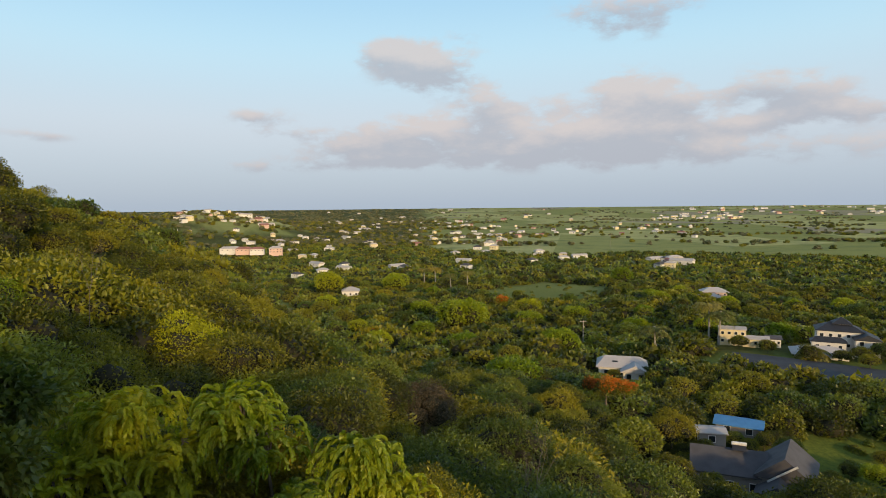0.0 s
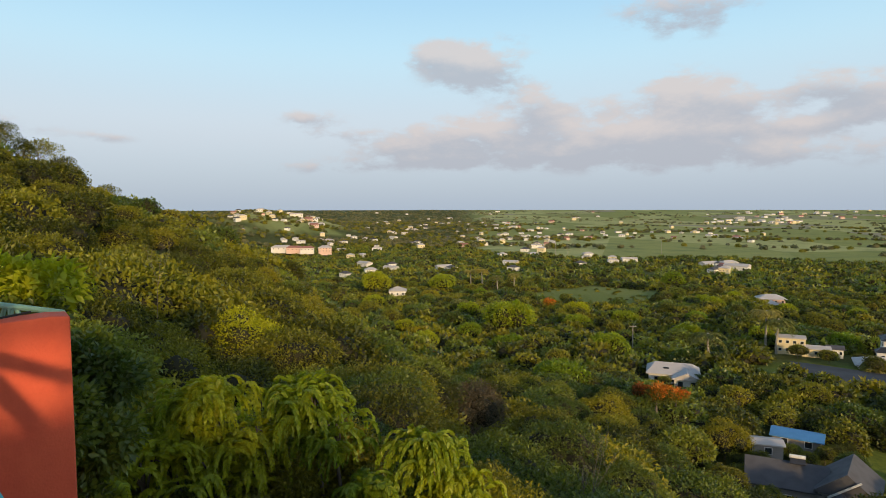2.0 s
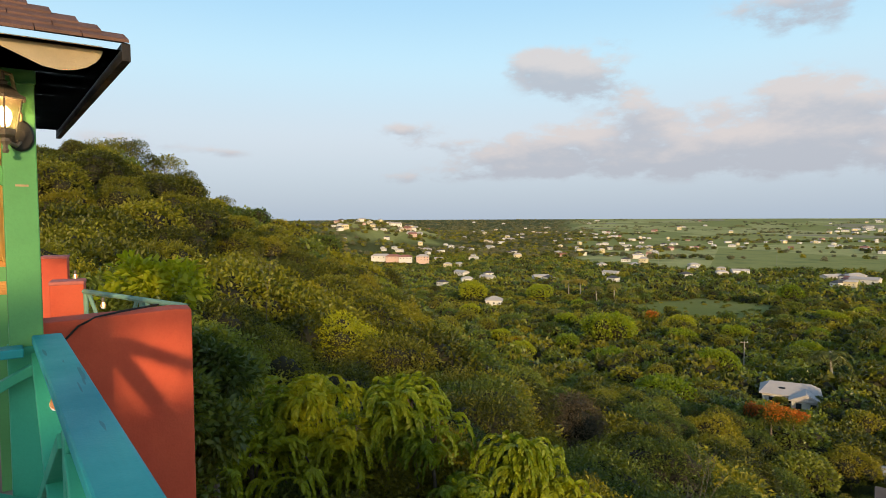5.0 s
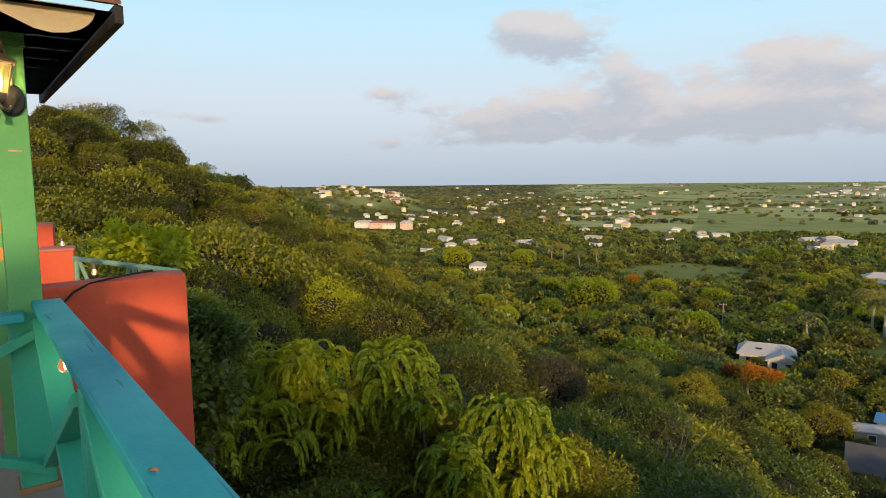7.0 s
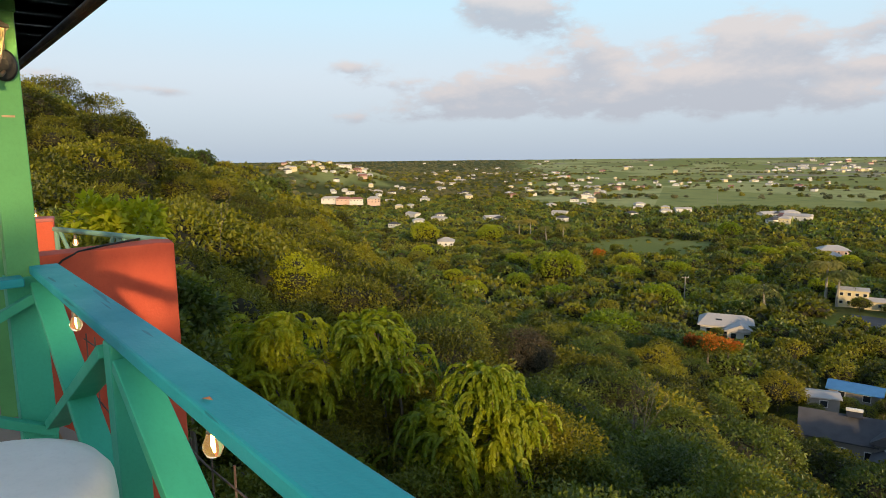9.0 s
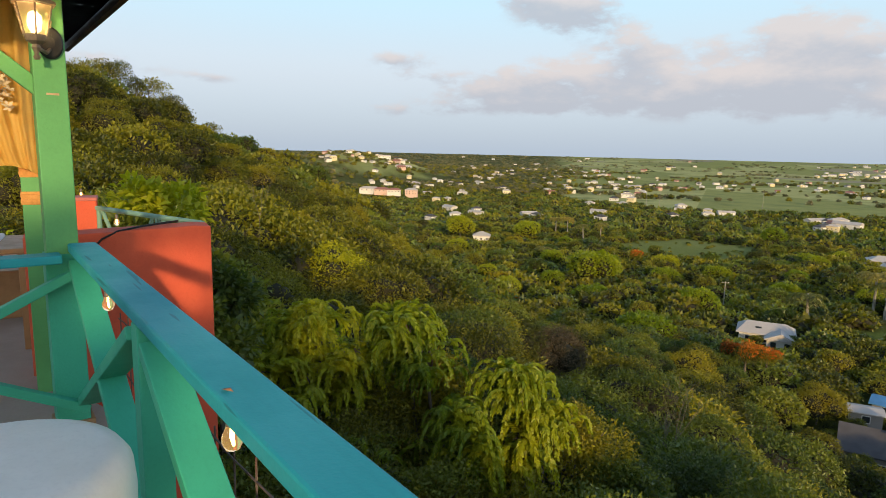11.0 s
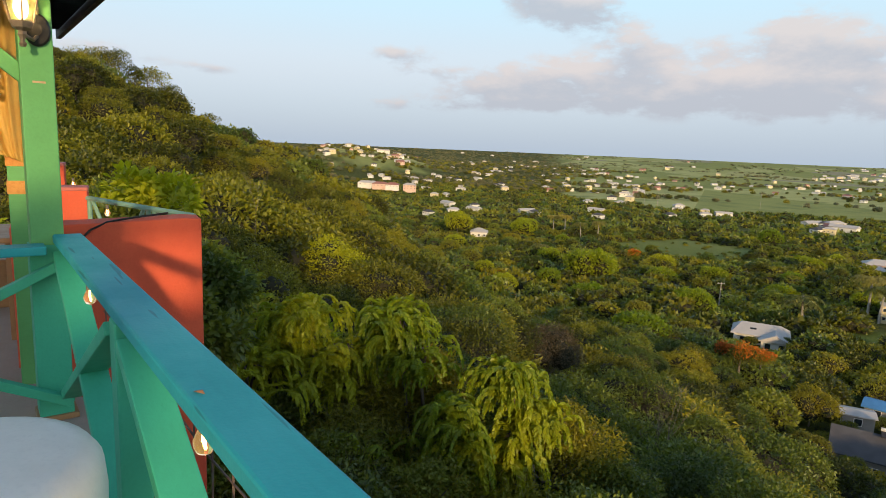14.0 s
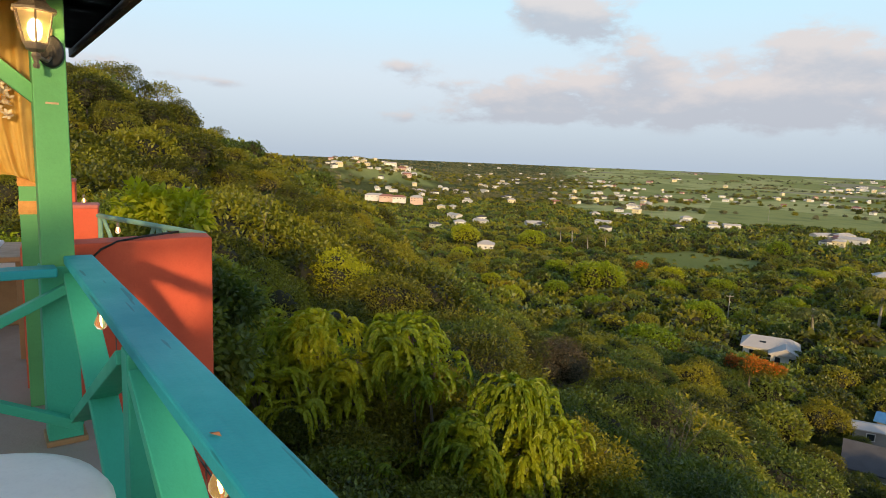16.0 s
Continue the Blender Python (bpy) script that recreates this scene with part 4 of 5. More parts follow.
# nearest shrubs and trees on the slope under the terrace
near_dark = [tree_proto(100 + k, 1.15, 5200, 0.072, LEAF_DARK, 1.9, 12, 0.9, aspect=0.55, airy=0.7) for k in range(3)]
near_mid = [tree_proto(120 + k, 1.5, 5200, 0.09, LEAF, 2.1, 12, 0.85, aspect=0.4, airy=0.7) for k in range(3)]
rng = random.Random(21)
for x, y in scatter(3.4, 12.5, 1.12, -58, 46, 3):
    r, az = math.hypot(x - 1.5, y), math.degrees(math.atan2(x - 1.5, y))
    if az < -38 and r < 6.3 or (Vector((x, y, 0)) - WC).length < 1.5:
        continue
    protos = rng.choice(near_dark if rng.random() < (0.75 if az < 12 else 0.35) else near_mid)
    top = float(canopy(x, y)) + rng.uniform(-0.5, 0.35)
    s = rng.uniform(0.8, 1.15)
    if -37 < az < 8 and r < 11.5:
        top = min(top, 1.4 - r * (0.43 if r < 8.6 else 0.38))
    plant_tree(protos, x, y, top - protos[2] * s, s, rng.uniform(0, 6.28), "shrub", "dense dark green shrub on the slope below the terrace", "shrub", "slope shrubs")

tree_near = [tree_proto(200 + k, 2.2, 5000, 0.15, (LEAF_DARK, LEAF_DARK, LEAF, LEAF, LEAF, LEAF_BRIGHT)[k], 2.4, 15, (0.85, 0.9, 0.85, 1.2, 1.3, 1.3)[k], full=True, aspect=0.42, simple=False, hull=0.64) for k in range(6)]
for x, y in scatter(12.5, 34, 2.9, -58, 44, 4):
    s = rng.uniform(0.75, 1.25)
    top = float(canopy(x, y)) + rng.uniform(-1.6, 1.3)
    proto = rng.choice(tree_near[1:] if x < -0.35 * y else tree_near[:3] + tree_near[:1])
    plant_tree(proto, x, y, top - proto[2] * s, s, rng.uniform(0, 6.28), "tree", "leafy green tree on the wooded slope", "tree", "slope trees")

tree_mid = [tree_proto(300 + k, 3.4, 3600, 0.27, LEAF_DARK if k == 0 else LEAF, 2.6, 14, 0.85 if k < 3 else 0.55, full=True, simple=False, aspect=0.5, hull=0.76) for k in range(5)]
mid_spots = scatter(34, 150, 5.3, -60, 44, 5)
mid_spots.sort(key=lambda p: math.hypot(p[0], p[1]))
singles = mid_spots[:230]
for x, y in singles:
    s = rng.uniform(0.6, 1.5)
    top = float(canopy(x, y)) + rng.uniform(-2.6, 0.4) + 1.3 * s
    proto = rng.choice(tree_mid[1:] if x < -0.3 * y else tree_mid[:3] + tree_mid[:1])
    plant_tree(proto, x, y, top - proto[2] * s, s, rng.uniform(0, 6.28), "tree", "leafy green tree on the wooded slope", "tree", "slope trees")


def woods(name, label, spots, variants, low, high, seed, mats, drop=5.0, lift=0.0, core=0):
    """Many trees joined into one mesh for each leaf colour."""
    rng = np.random.default_rng(seed)
    sets = [([], [], [], []) for _ in mats]
    offs = [0] * len(mats)
    for x, y in spots:
        q = int(rng.integers(len(mats)))
        v, f = variants[int(rng.integers(len(variants)))]
        s, a = rng.uniform(low, high), rng.uniform(0, 6.28)
        ca, sa = math.cos(a), math.sin(a)
        tall = rng.uniform(0.85, 1.25)
        z = float(canopy(x, y)) + rng.uniform(-0.5, 0.25) * drop + lift - v[:, 2].max() * s * tall
        w = np.stack([v[:, 0] * ca - v[:, 1] * sa, v[:, 0] * sa + v[:, 1] * ca, v[:, 2] * tall], -1) * s + np.array([x, y, z])
        vs, fs, ts, cs = sets[q]
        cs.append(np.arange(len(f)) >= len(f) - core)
        vs.append(w)
        fs.append(f + offs[q])
        ts.append(np.full(len(v), rng.random()))
        offs[q] += len(v)
    for (vs, fs, ts, cs), mat in zip(sets, mats):
        if vs:
            mesh = array_mesh(name, np.concatenate(vs), np.concatenate(fs), np.concatenate(ts))
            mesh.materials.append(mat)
            mesh.materials.append(DARK_CORE)
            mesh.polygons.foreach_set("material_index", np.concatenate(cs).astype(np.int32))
            tagged(link_mesh(name, mesh, mat), label, "woods", kind="stuff")


variants_b = [dome(4.2, 1900, 0.42, 12, 0.85 if k < 3 else 0.55, seed=400 + k) for k in range(5)]
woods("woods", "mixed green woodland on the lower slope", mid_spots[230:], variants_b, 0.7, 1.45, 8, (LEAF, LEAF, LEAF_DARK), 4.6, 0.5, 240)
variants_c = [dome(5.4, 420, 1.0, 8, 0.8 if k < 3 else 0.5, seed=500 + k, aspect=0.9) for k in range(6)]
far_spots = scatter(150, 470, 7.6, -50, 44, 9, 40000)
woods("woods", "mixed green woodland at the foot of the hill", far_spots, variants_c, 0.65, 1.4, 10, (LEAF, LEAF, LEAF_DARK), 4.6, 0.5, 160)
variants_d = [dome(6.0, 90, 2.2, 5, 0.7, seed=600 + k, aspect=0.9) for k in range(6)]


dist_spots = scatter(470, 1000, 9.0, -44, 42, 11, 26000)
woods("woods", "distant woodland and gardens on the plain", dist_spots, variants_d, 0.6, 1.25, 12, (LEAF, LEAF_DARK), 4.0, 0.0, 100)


def plain_spots(r0, r1, n, az0, az1, cut, seed):
    rng = np.random.default_rng(seed)
    rr, aa = rng.uniform(r0, r1, n), rng.uniform(az0, az1, n)
    xs, ys = polar(aa, rr)
    keep = []
    for x, y, a in zip(xs, ys, aa):
        wooded = 0.55 * (1 - min(1.0, max(0.0, (a + 8) / 12)))
        if noise.noise(Vector((x * 0.0045, y * 0.0085, 3))) + wooded > cut or abs(noise.noise(Vector((x * 0.0022, y * 0.006, 9)))) < 0.012:
            keep.append((float(x), float(y)))
    return keep


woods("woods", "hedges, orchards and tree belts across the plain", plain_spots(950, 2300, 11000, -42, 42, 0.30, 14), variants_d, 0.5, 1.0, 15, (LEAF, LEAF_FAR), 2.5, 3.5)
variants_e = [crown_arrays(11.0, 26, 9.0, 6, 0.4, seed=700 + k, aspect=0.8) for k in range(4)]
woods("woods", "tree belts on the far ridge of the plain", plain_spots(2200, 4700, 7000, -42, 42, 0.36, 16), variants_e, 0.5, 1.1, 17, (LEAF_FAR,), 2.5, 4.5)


# airy trees standing up along the crest of the hill
crest_proto = [tree_proto(880 + k, 3.6, 1500, 0.34, LEAF, 4.2, 16, 0.95, airy=0.9) for k in range(3)]
for k, (az, r, el, s) in enumerate(((-44.5, 112, 6.1, 1.0), (-43.5, 114, 6.3, 1.0), (-42.6, 116, 6.4, 1.1), (-41.2, 118, 6.5, 1.0), (-39.9, 121, 5.6, 0.9), (-38.6, 124, 5.3, 1.0), (-37.3, 126, 4.1, 0.9), (-36.2, 128, 3.1, 0.8), (-34.2, 132, 1.9, 0.7), (-31.5, 138, 0.7, 0.7), (-28.4, 150, -0.4, 0.6))):
    x, y = polar(az, r)
    proto = crest_proto[k % 3]
    plant_tree(proto, x, y, EYE_Z + r * math.tan(radians(el)) - proto[2] * s, s, k * 2.1, "crest_tree", "open-crowned tree standing on the hill crest", "tree", "crest trees")


# ---- feathery foreground tree: drooping pinnate leaves ----
def feather_crown(seed, spread, height, fronds):
    """Sprays of long pinnate leaves, arched over and hanging."""
    rng = np.random.default_rng(seed)
    P, A, S = [], [], []
    tips = []
    for k in range(11):
        a, ring = rng.uniform(0, 6.28), rng.random() ** 0.6
        tips.append((math.cos(a) * ring * spread * 0.75, math.sin(a) * ring * spread * 0.75, height * (1 - 0.8 * ring ** 2) - rng.uniform(0, 0.26) * (k > 2)))
    for k in range(fronds):
        a = rng.uniform(0, 6.28)
        o = np.array(tips[k % 11]) + rng.normal(size=3) * 0.03
        out = np.array([math.cos(a + rng.normal() * 0.6), math.sin(a + rng.normal() * 0.6), 0])
        ln = rng.uniform(0.22, 0.36)
        n = 34
        t = np.linspace(0.08, 1, n)[:, None]
        spine = o + out * ln * (0.72 * np.sin(t * 1.35)) + np.array([0, 0, 1]) * ln * (0.26 * np.sin(t * 2.4) - 0.58 * t ** 2.0)
        tang = unit(np.gradient(spine, axis=0))
        side = unit(np.cross(tang, np.array([0, 0, 1.0]) + 0.3 * rng.normal(size=3)))
        for sg in (-1, 1):
            P.append(spine)
            A.append(tang * 0.75 + sg * side * 0.8 + np.array([0, 0, -0.35]))
            S.append(np.full(n, 0.044 + 0.008 * rng.random()) * (1.1 - 0.35 * t[:, 0]))
    return blades(np.concatenate(P), np.concatenate(A), np.concatenate(S), 0.58, 0.06, rng)


def feather_tree(x, y, z, spread, seed, fronds=120):
    foot = (float(ground_z(x, y)) - z) / 2
    ob = thing("feathery_tree", "slender tree with drooping yellow-green feathery leaves", "tree", "feathery trees", Matrix.Translation((x, y, z)) @ Matrix.Diagonal((2, 2, 2, 1)))
    v, f = feather_crown(seed, spread * 1.7, 0.24, fronds)
    link_mesh("crown", leaf_mesh("crown", v, f, LEAF_BRIGHT, 0.35 + 0.05 * (seed % 3)), None, ob)
    bm = tube([(0.2, 0.25, foot - 0.2), (0.1, 0.12, foot * 0.5), (0.02, 0.03, -0.2), (0, 0, 0.12)], [0.03, 0.022, 0.014, 0.008], 7)
    for k in range(7):
        a = k * 0.9
        tube([(0.02, 0.03, -0.25 + 0.03 * k), (math.cos(a) * spread * 0.35, math.sin(a) * spread * 0.35, 0.12), (math.cos(a) * spread * 0.6, math.sin(a) * spread * 0.6, 0.10)], [0.012, 0.008, 0.004], 5, bm)
    part("trunk", bm, BARK, ob)
    return ob


# place of the crown's base, spread, number of leaf sprays; twice the size of the sprays above
FEATHER = [(0.40, 8.75, -2.18, 0.16, 80), (0.72, 8.80, -2.62, 0.12, 60), (0.50, 8.6, -2.98, 0.13, 50), (-0.43, 8.20, -2.66, 0.24, 80), (-0.2, 8.0, -3.2, 0.18, 40),
           (-3.17, 9.15, -1.58, 0.26, 90), (-3.75, 8.90, -1.85, 0.20, 60), (-2.50, 9.05, -2.05, 0.18, 60), (-1.56, 9.25, -1.56, 0.24, 90), (-1.20, 9.20, -1.95, 0.20, 60),
           (-2.9, 8.6, -2.35, 0.30, 60), (-3.70, 8.00, -2.15, 0.30, 70), (-1.70, 7.45, -3.1, 0.22, 40)]
THICKET = [(-4.0, 10.3, -2.1), (-2.6, 10.6, -2.0), (-1.2, 10.3, -2.1), (0.0, 10.0, -2.6), (1.2, 9.9, -2.9), (-3.2, 8.3, -2.5), (-1.9, 8.2, -2.4), (-0.7, 7.4, -2.75), (0.9, 7.9, -3.1), (2.0, 9.4, -3.3),
           (-5.1, 9.7, -1.8), (-1.4, 11.7, -2.6), (0.8, 11.5, -3.2), (-2.6, 7.2, -2.75), (-1.3, 6.6, -2.6), (0.2, 6.5, -2.9), (-1.9, 9.3, -2.35), (-4.2, 7.3, -2.2), (1.6, 7.0, -3.1), (-3.2, 6.4, -2.5)]
for k, (x, y, top) in enumerate(THICKET):
    top += 0.05
    s = 0.72 + 0.14 * (k % 3)
    plant_tree(near_dark[k % 3] if k % 2 else near_mid[k % 3], x, y, top - (near_dark[k % 3] if k % 2 else near_mid[k % 3])[2] * s, s, k * 1.9, "shrub", "dense dark green shrub under the feathery trees", "shrub", "slope shrubs")
for k, (x, y, z, s, sprays) in enumerate(FEATHER):
    feather_tree(x, y, z, s, 40 + k, sprays)

# bright broad-leaved shrub behind the wall, bare-branched tree
v, f = crown_arrays(0.80, 900, 0.15, 10, 0.8, 0.1, 0.5, 901, 0.6)
bright = thing("broadleaf_shrub", "yellow-green broad-leaved shrub behind the red wall", "shrub", "", Matrix.Translation((-4.55, 7.0, 0.35)))
link_mesh("crown", leaf_mesh("crown", v, f, LEAF_BRIGHT, 0.2), None, bright)
part("trunk", tube([(0, 0, -4.0), (0.1, 0, -1.5), (0, 0, 0.3)], [0.07, 0.05, 0.02], 7), BARK, bright)
v, f = crown_arrays(0.75, 3000, 0.095, 9, 1.2, 0.1, 0.6, 903, 0.6)
for k, (x, y, z, s) in enumerate(((-3.0, 5.6, -0.9, 1.0), (-3.5, 6.8, -0.75, 1.1), (-4.4, 6.6, -0.2, 1.1), (-3.2, 6.3, -1.6, 1.1), (-4.6, 6.1, -0.5, 1.0), (-4.3, 7.9, -1.0, 1.2))):
    ob = thing("broadleaf_shrub", "dark broad-leaved shrub growing against the red wall", "shrub", "", Matrix.Translation((x, y, z)) @ Matrix.Rotation(k * 1.3, 4, "Z") @ Matrix.Diagonal((s, s, s, 1)))
    link_mesh("crown", leaf_mesh("crown", v, f, LEAF_DARK, 0.1 * k), None, ob)
    part("trunk", tube([(0, 0, -4.0), (0.1, 0, -1.5), (0, 0, 0.3)], [0.07, 0.05, 0.02], 7), BARK, ob)


def bare_tree(x, y, z, h, seed):
    """Thin pale branches, forked three times, nearly leafless."""
    rng = random.Random(seed)
    ob = thing("bare_tree", "thin pale half-bare tree among the shrubs", "tree", "bare trees", Matrix.Translation((x, y, z)))
    bm = bmesh.new()

    def grow(o, d, ln, r, level):
        e = o + d * ln
        tube([o, o.lerp(e, 0.5) + Vector((rng.uniform(-1, 1), rng.uniform(-1, 1), 0)) * ln * 0.06, e], [r, r * 0.8, r * 0.6], 5, bm)
        if level:
            for _ in range(3):
                nd = (d + Vector((rng.uniform(-0.7, 0.7), rng.uniform(-0.7, 0.7), rng.uniform(-0.1, 0.4)))).normalized()
                grow(e, nd, ln * rng.uniform(0.55, 0.75), r * 0.55, level - 1)
    grow(Vector((0, 0, -1.5)), Vector((0.05, 0, 1)), h * 0.5 + 1.0, 0.02 * h, 4)
    part("trunk", bm, BARK, ob)
    return ob


bare_tree(3.43, 16.6, -7.7, 1.5, 5)
bare_tree(-12.4, 23.2, -1.3, 0.7, 8)

# two crowns of their own colour among the slope trees
for proto, x, y, top, s in ((tree_proto(861, 2.7, 9000, 0.11, LEAF_OLIVE, 2.6, 15, 0.95, full=True, aspect=0.42, simple=False, hull=0.7), -3.9, 25.6, -5.1, 1.0),
                            (tree_proto(862, 2.7, 7000, 0.14, LEAF_BRONZE, 2.6, 14, 0.7, full=True, aspect=0.42, simple=False, hull=0.7), -0.8, 39.0, -9.6, 1.0)):
    plant_tree(proto, x, y, top - proto[2] * s, s, 0.7, "tree", "dark bronze-leaved tree on the wooded slope" if top < -9 else "rounded olive-brown tree on the wooded slope", "tree", "slope trees")


# ---- palms ----
def palm_meshes(seed):
    rng = np.random.default_rng(seed)
    P, A, S = [], [], []
    for k in range(20):
        a, lift = 2 * math.pi * k / 20 + rng.uniform(-0.15, 0.15), rng.uniform(-0.2, 1.0)
        out = np.array([math.cos(a), math.sin(a), 0])
        t = np.linspace(0.05, 1, 22)[:, None]
        ln = rng.uniform(2.6, 3.4)
        spine = out * ln * np.sin(t * 1.3) * 0.9 + np.array([0, 0, 1]) * ln * (lift * 0.55 * t - 0.75 * t ** 2)
        tang = unit(np.gradient(spine, axis=0))
        side = unit(np.cross(tang, np.array([0, 0, 1.0])))
        for sg in (-1, 1):
            P.append(spine)
            A.append(tang * 0.5 + sg * side + np.array([0, 0, -0.6]))
            S.append(0.85 * np.sin(np.pi * (0.12 + 0.8 * t[:, 0])))
    v, f = blades(np.concatenate(P), np.concatenate(A), np.concatenate(S), 0.22, 0.03, rng)
    return leaf_mesh("fronds", v, f, LEAF_PALM)


palm_fronds = [palm_meshes(k) for k in (1, 2, 3)]
bm = tube([(0, 0, -9), (0.3, 0, -5), (0.1, 0, -2), (0, 0, 0.1)], [0.24, 0.19, 0.16, 0.14], 8)
pm = bpy.data.meshes.new("trunk")
bm.to_mesh(pm)
bm.free()
pm.materials.append(PALE_BARK)
for k, (az, r, el) in enumerate(((18.9, 178, -11.2), (23.3, 215, -9.0), (24.2, 210, -9.6), (-2.8, 300, -9.0), (2.2, 420, -6.2), (-0.8, 430, -5.8), (0.6, 415, -6.4), (-1.8, 440, -5.9), (31.0, 196, -12.2))):
    x, y = polar(az - 1.6, r)
    el = el + (0.1 if r > 400 else 0.5)
    ob = thing("palm_tree", "tall coconut palm above the trees", "palm tree", "coconut palms", Matrix.Translation((x, y, EYE_Z + r * math.tan(radians(el)))) @ Matrix.Rotation(k * 1.1, 4, "Z") @ Matrix.Diagonal((1.9, 1.9, 1.7, 1)))
    link_mesh("fronds", palm_fronds[k % 3], None, ob)
    link_mesh("trunk", pm, None, ob)

# low growth round the sheds and villas
for k, (x, y, s) in enumerate(((44.5, 97.5, 0.42), (49.0, 101.5, 0.5), (54.5, 105, 0.55), (37.5, 98, 0.55), (58, 108, 0.5), (48, 105.5, 0.35), (90, 180, 0.75), (96, 169, 0.85), (103.5, 167, 0.75), (111, 171, 0.85), (118, 173, 0.95), (125, 181, 1.0), (85, 187, 0.8), (106, 160, 0.8), (115, 161, 0.9), (47.5, 103.5, 0.55), (52.5, 103.5, 0.55), (40.5, 99.5, 0.6), (36, 92, 0.7), (49.5, 83, 0.75),
                               (93, 187, 0.5), (100, 184, 0.55), (62, 96, 0.45), (70, 100, 0.55), (66, 88, 0.6), (78, 98, 0.5), (57, 92, 0.5), (52, 84, 0.6), (36, 84, 0.6), (38, 148, 0.5), (46, 149, 0.55))):
    proto = tree_mid[k % 5]
    plant_tree(proto, x, y, float(ground_z(x, y)) - 1.2 * s, s, k * 1.7, "tree", "small garden tree beside the houses", "tree", "garden trees")

# flowering trees and bright crowns that stand out of the woods
flame_v, flame_f = crown_arrays(3.6, 900, 0.42, 10, 0.4, seed=801)
flower_mesh = leaf_mesh("blossom", flame_v[: len(flame_v) // 4 * 4] * np.array([1, 1, 1.0]) + np.array([0, 0, 2.7]), flame_f, FLOWER)
green_v, green_f = crown_arrays(4.2, 1800, 0.46, 12, 0.5, seed=802)
green_mesh = leaf_mesh("crown", green_v + np.array([0, 0, 2.0]), green_f, LEAF)
flame_trunk = trunk_mesh("trunk", 3.0, 0.2, 9)
flame_trunk.materials.append(BARK)
for k, (az, r, el, s) in enumerate(((5.3, 300, -8.9, 1.1), (15.0, 112, -15.9, 0.85), (13.4, 118, -16.0, 0.7), (16.6, 114, -16.1, 0.6), (-5.2, 170, -13.7, 0.5), (-6.5, 220, -11.6, 0.4))):
    x, y = polar(az - 1.7, r)
    el = el + 0.5
    ob = thing("flame_tree", "spreading tree topped with orange-red blossom", "tree", "flame trees", Matrix.Translation((x, y, EYE_Z + r * math.tan(radians(el)) - 4.5 * s)) @ Matrix.Diagonal((s, s, s, 1)))
    link_mesh("crown", green_mesh, None, ob)
    link_mesh("blossom", flower_mesh, None, ob, "orange-red blossom", Matrix.Translation((0.3, -0.6, 0.55)) @ Matrix.Diagonal((0.95, 0.9, 0.95, 1)))
    link_mesh("trunk", flame_trunk, None, ob)
big_bright = [tree_proto(820 + k, 5.5, 3600, 0.5, LEAF_BRIGHT, 3.0, 18, 0.85, full=True) for k in range(2)]
for k, (az, r, el, s) in enumerate(((1.6, 235, -8.6, 1.75), (-10.6, 380, -5.9, 1.6), (-4.5, 400, -6.2, 1.5), (15.9, 420, -5.6, 1.3), (35.5, 112, -19.5, 0.42))):
    x, y = polar(az - 1.5, r)
    plant_tree(big_bright[k % 2], x, y, EYE_Z + r * math.tan(radians(el)) - big_bright[k % 2][2] * s, s, k * 1.0, "round_tree", "broad rounded yellow-green tree in the sun", "tree", "bright trees")

# large rounded crowns standing out of the woods, each its own green
big_green = [tree_proto(840 + k, 5.2, 3800, 0.46, LEAF_DARK if k == 0 else LEAF, 3.0, 18, 0.9, full=True) for k in range(3)]
big_rng = random.Random(77)
for x, y in scatter(70, 430, 25.0, -26, 42, 41, 6000):
    proto = big_rng.choice(big_green + [big_bright[0]])
    s = big_rng.uniform(0.6, 1.15)
    plant_tree(proto, x, y, float(canopy(x, y)) + big_rng.uniform(0.6, 2.4) - proto[2] * s, s, big_rng.uniform(0, 6.28), "round_tree", "broad rounded tree rising above the woods", "tree", "large trees")
# low scrub dotted over the clearings
scrub_rng = np.random.default_rng(9)
scrub = [polar(a, r) for a, r in zip(scrub_rng.uniform(1.5, 15.0, 90), scrub_rng.uniform(345, 450, 90))] + [polar(a, r) for a, r in zip(scrub_rng.uniform(26, 41, 16), scrub_rng.uniform(104, 134, 16))]
scrub = [(float(x), float(y)) for x, y in scrub]
woods("scrub", "low scrub dotted over the grass clearings", scrub, variants_c, 0.15, 0.4, 44, (LEAF, LEAF_DARK), 1.0, -3.4)

# ---- houses ----
WALL_WHITE = material("white_house_paint", (0.72, 0.68, 0.62), 0.7, (0.6, 0.56, 0.5), 0.3, 0.1, 4.0)
WALL_CREAM = material("cream_house_paint", (0.72, 0.60, 0.36), 0.7, (0.62, 0.5, 0.3), 0.3, 0.1, 4.0)
WALL_PINK = material("pinkish_house_paint", (0.66, 0.45, 0.36), 0.7, (0.55, 0.38, 0.3), 0.3, 0.1, 4.0)
WALL_GREY = material("grey_render", (0.30, 0.27, 0.25), 0.8, (0.22, 0.2, 0.19), 0.4, 0.2, 4.0)
ROOF_WHITE = material("pale_metal_roof", (0.52, 0.47, 0.44), 0.8, (0.46, 0.43, 0.40), 0.5, 0.2, 3.0)
ROOF_GREY = material("grey_shingle_roof", (0.10, 0.095, 0.10), 0.8, (0.07, 0.065, 0.07), 0.6, 0.4, 6.0)
ROOF_DARK = material("black_tile_roof", (0.035, 0.037, 0.045), 0.6, (0.025, 0.025, 0.03), 0.6, 0.3, 6.0)
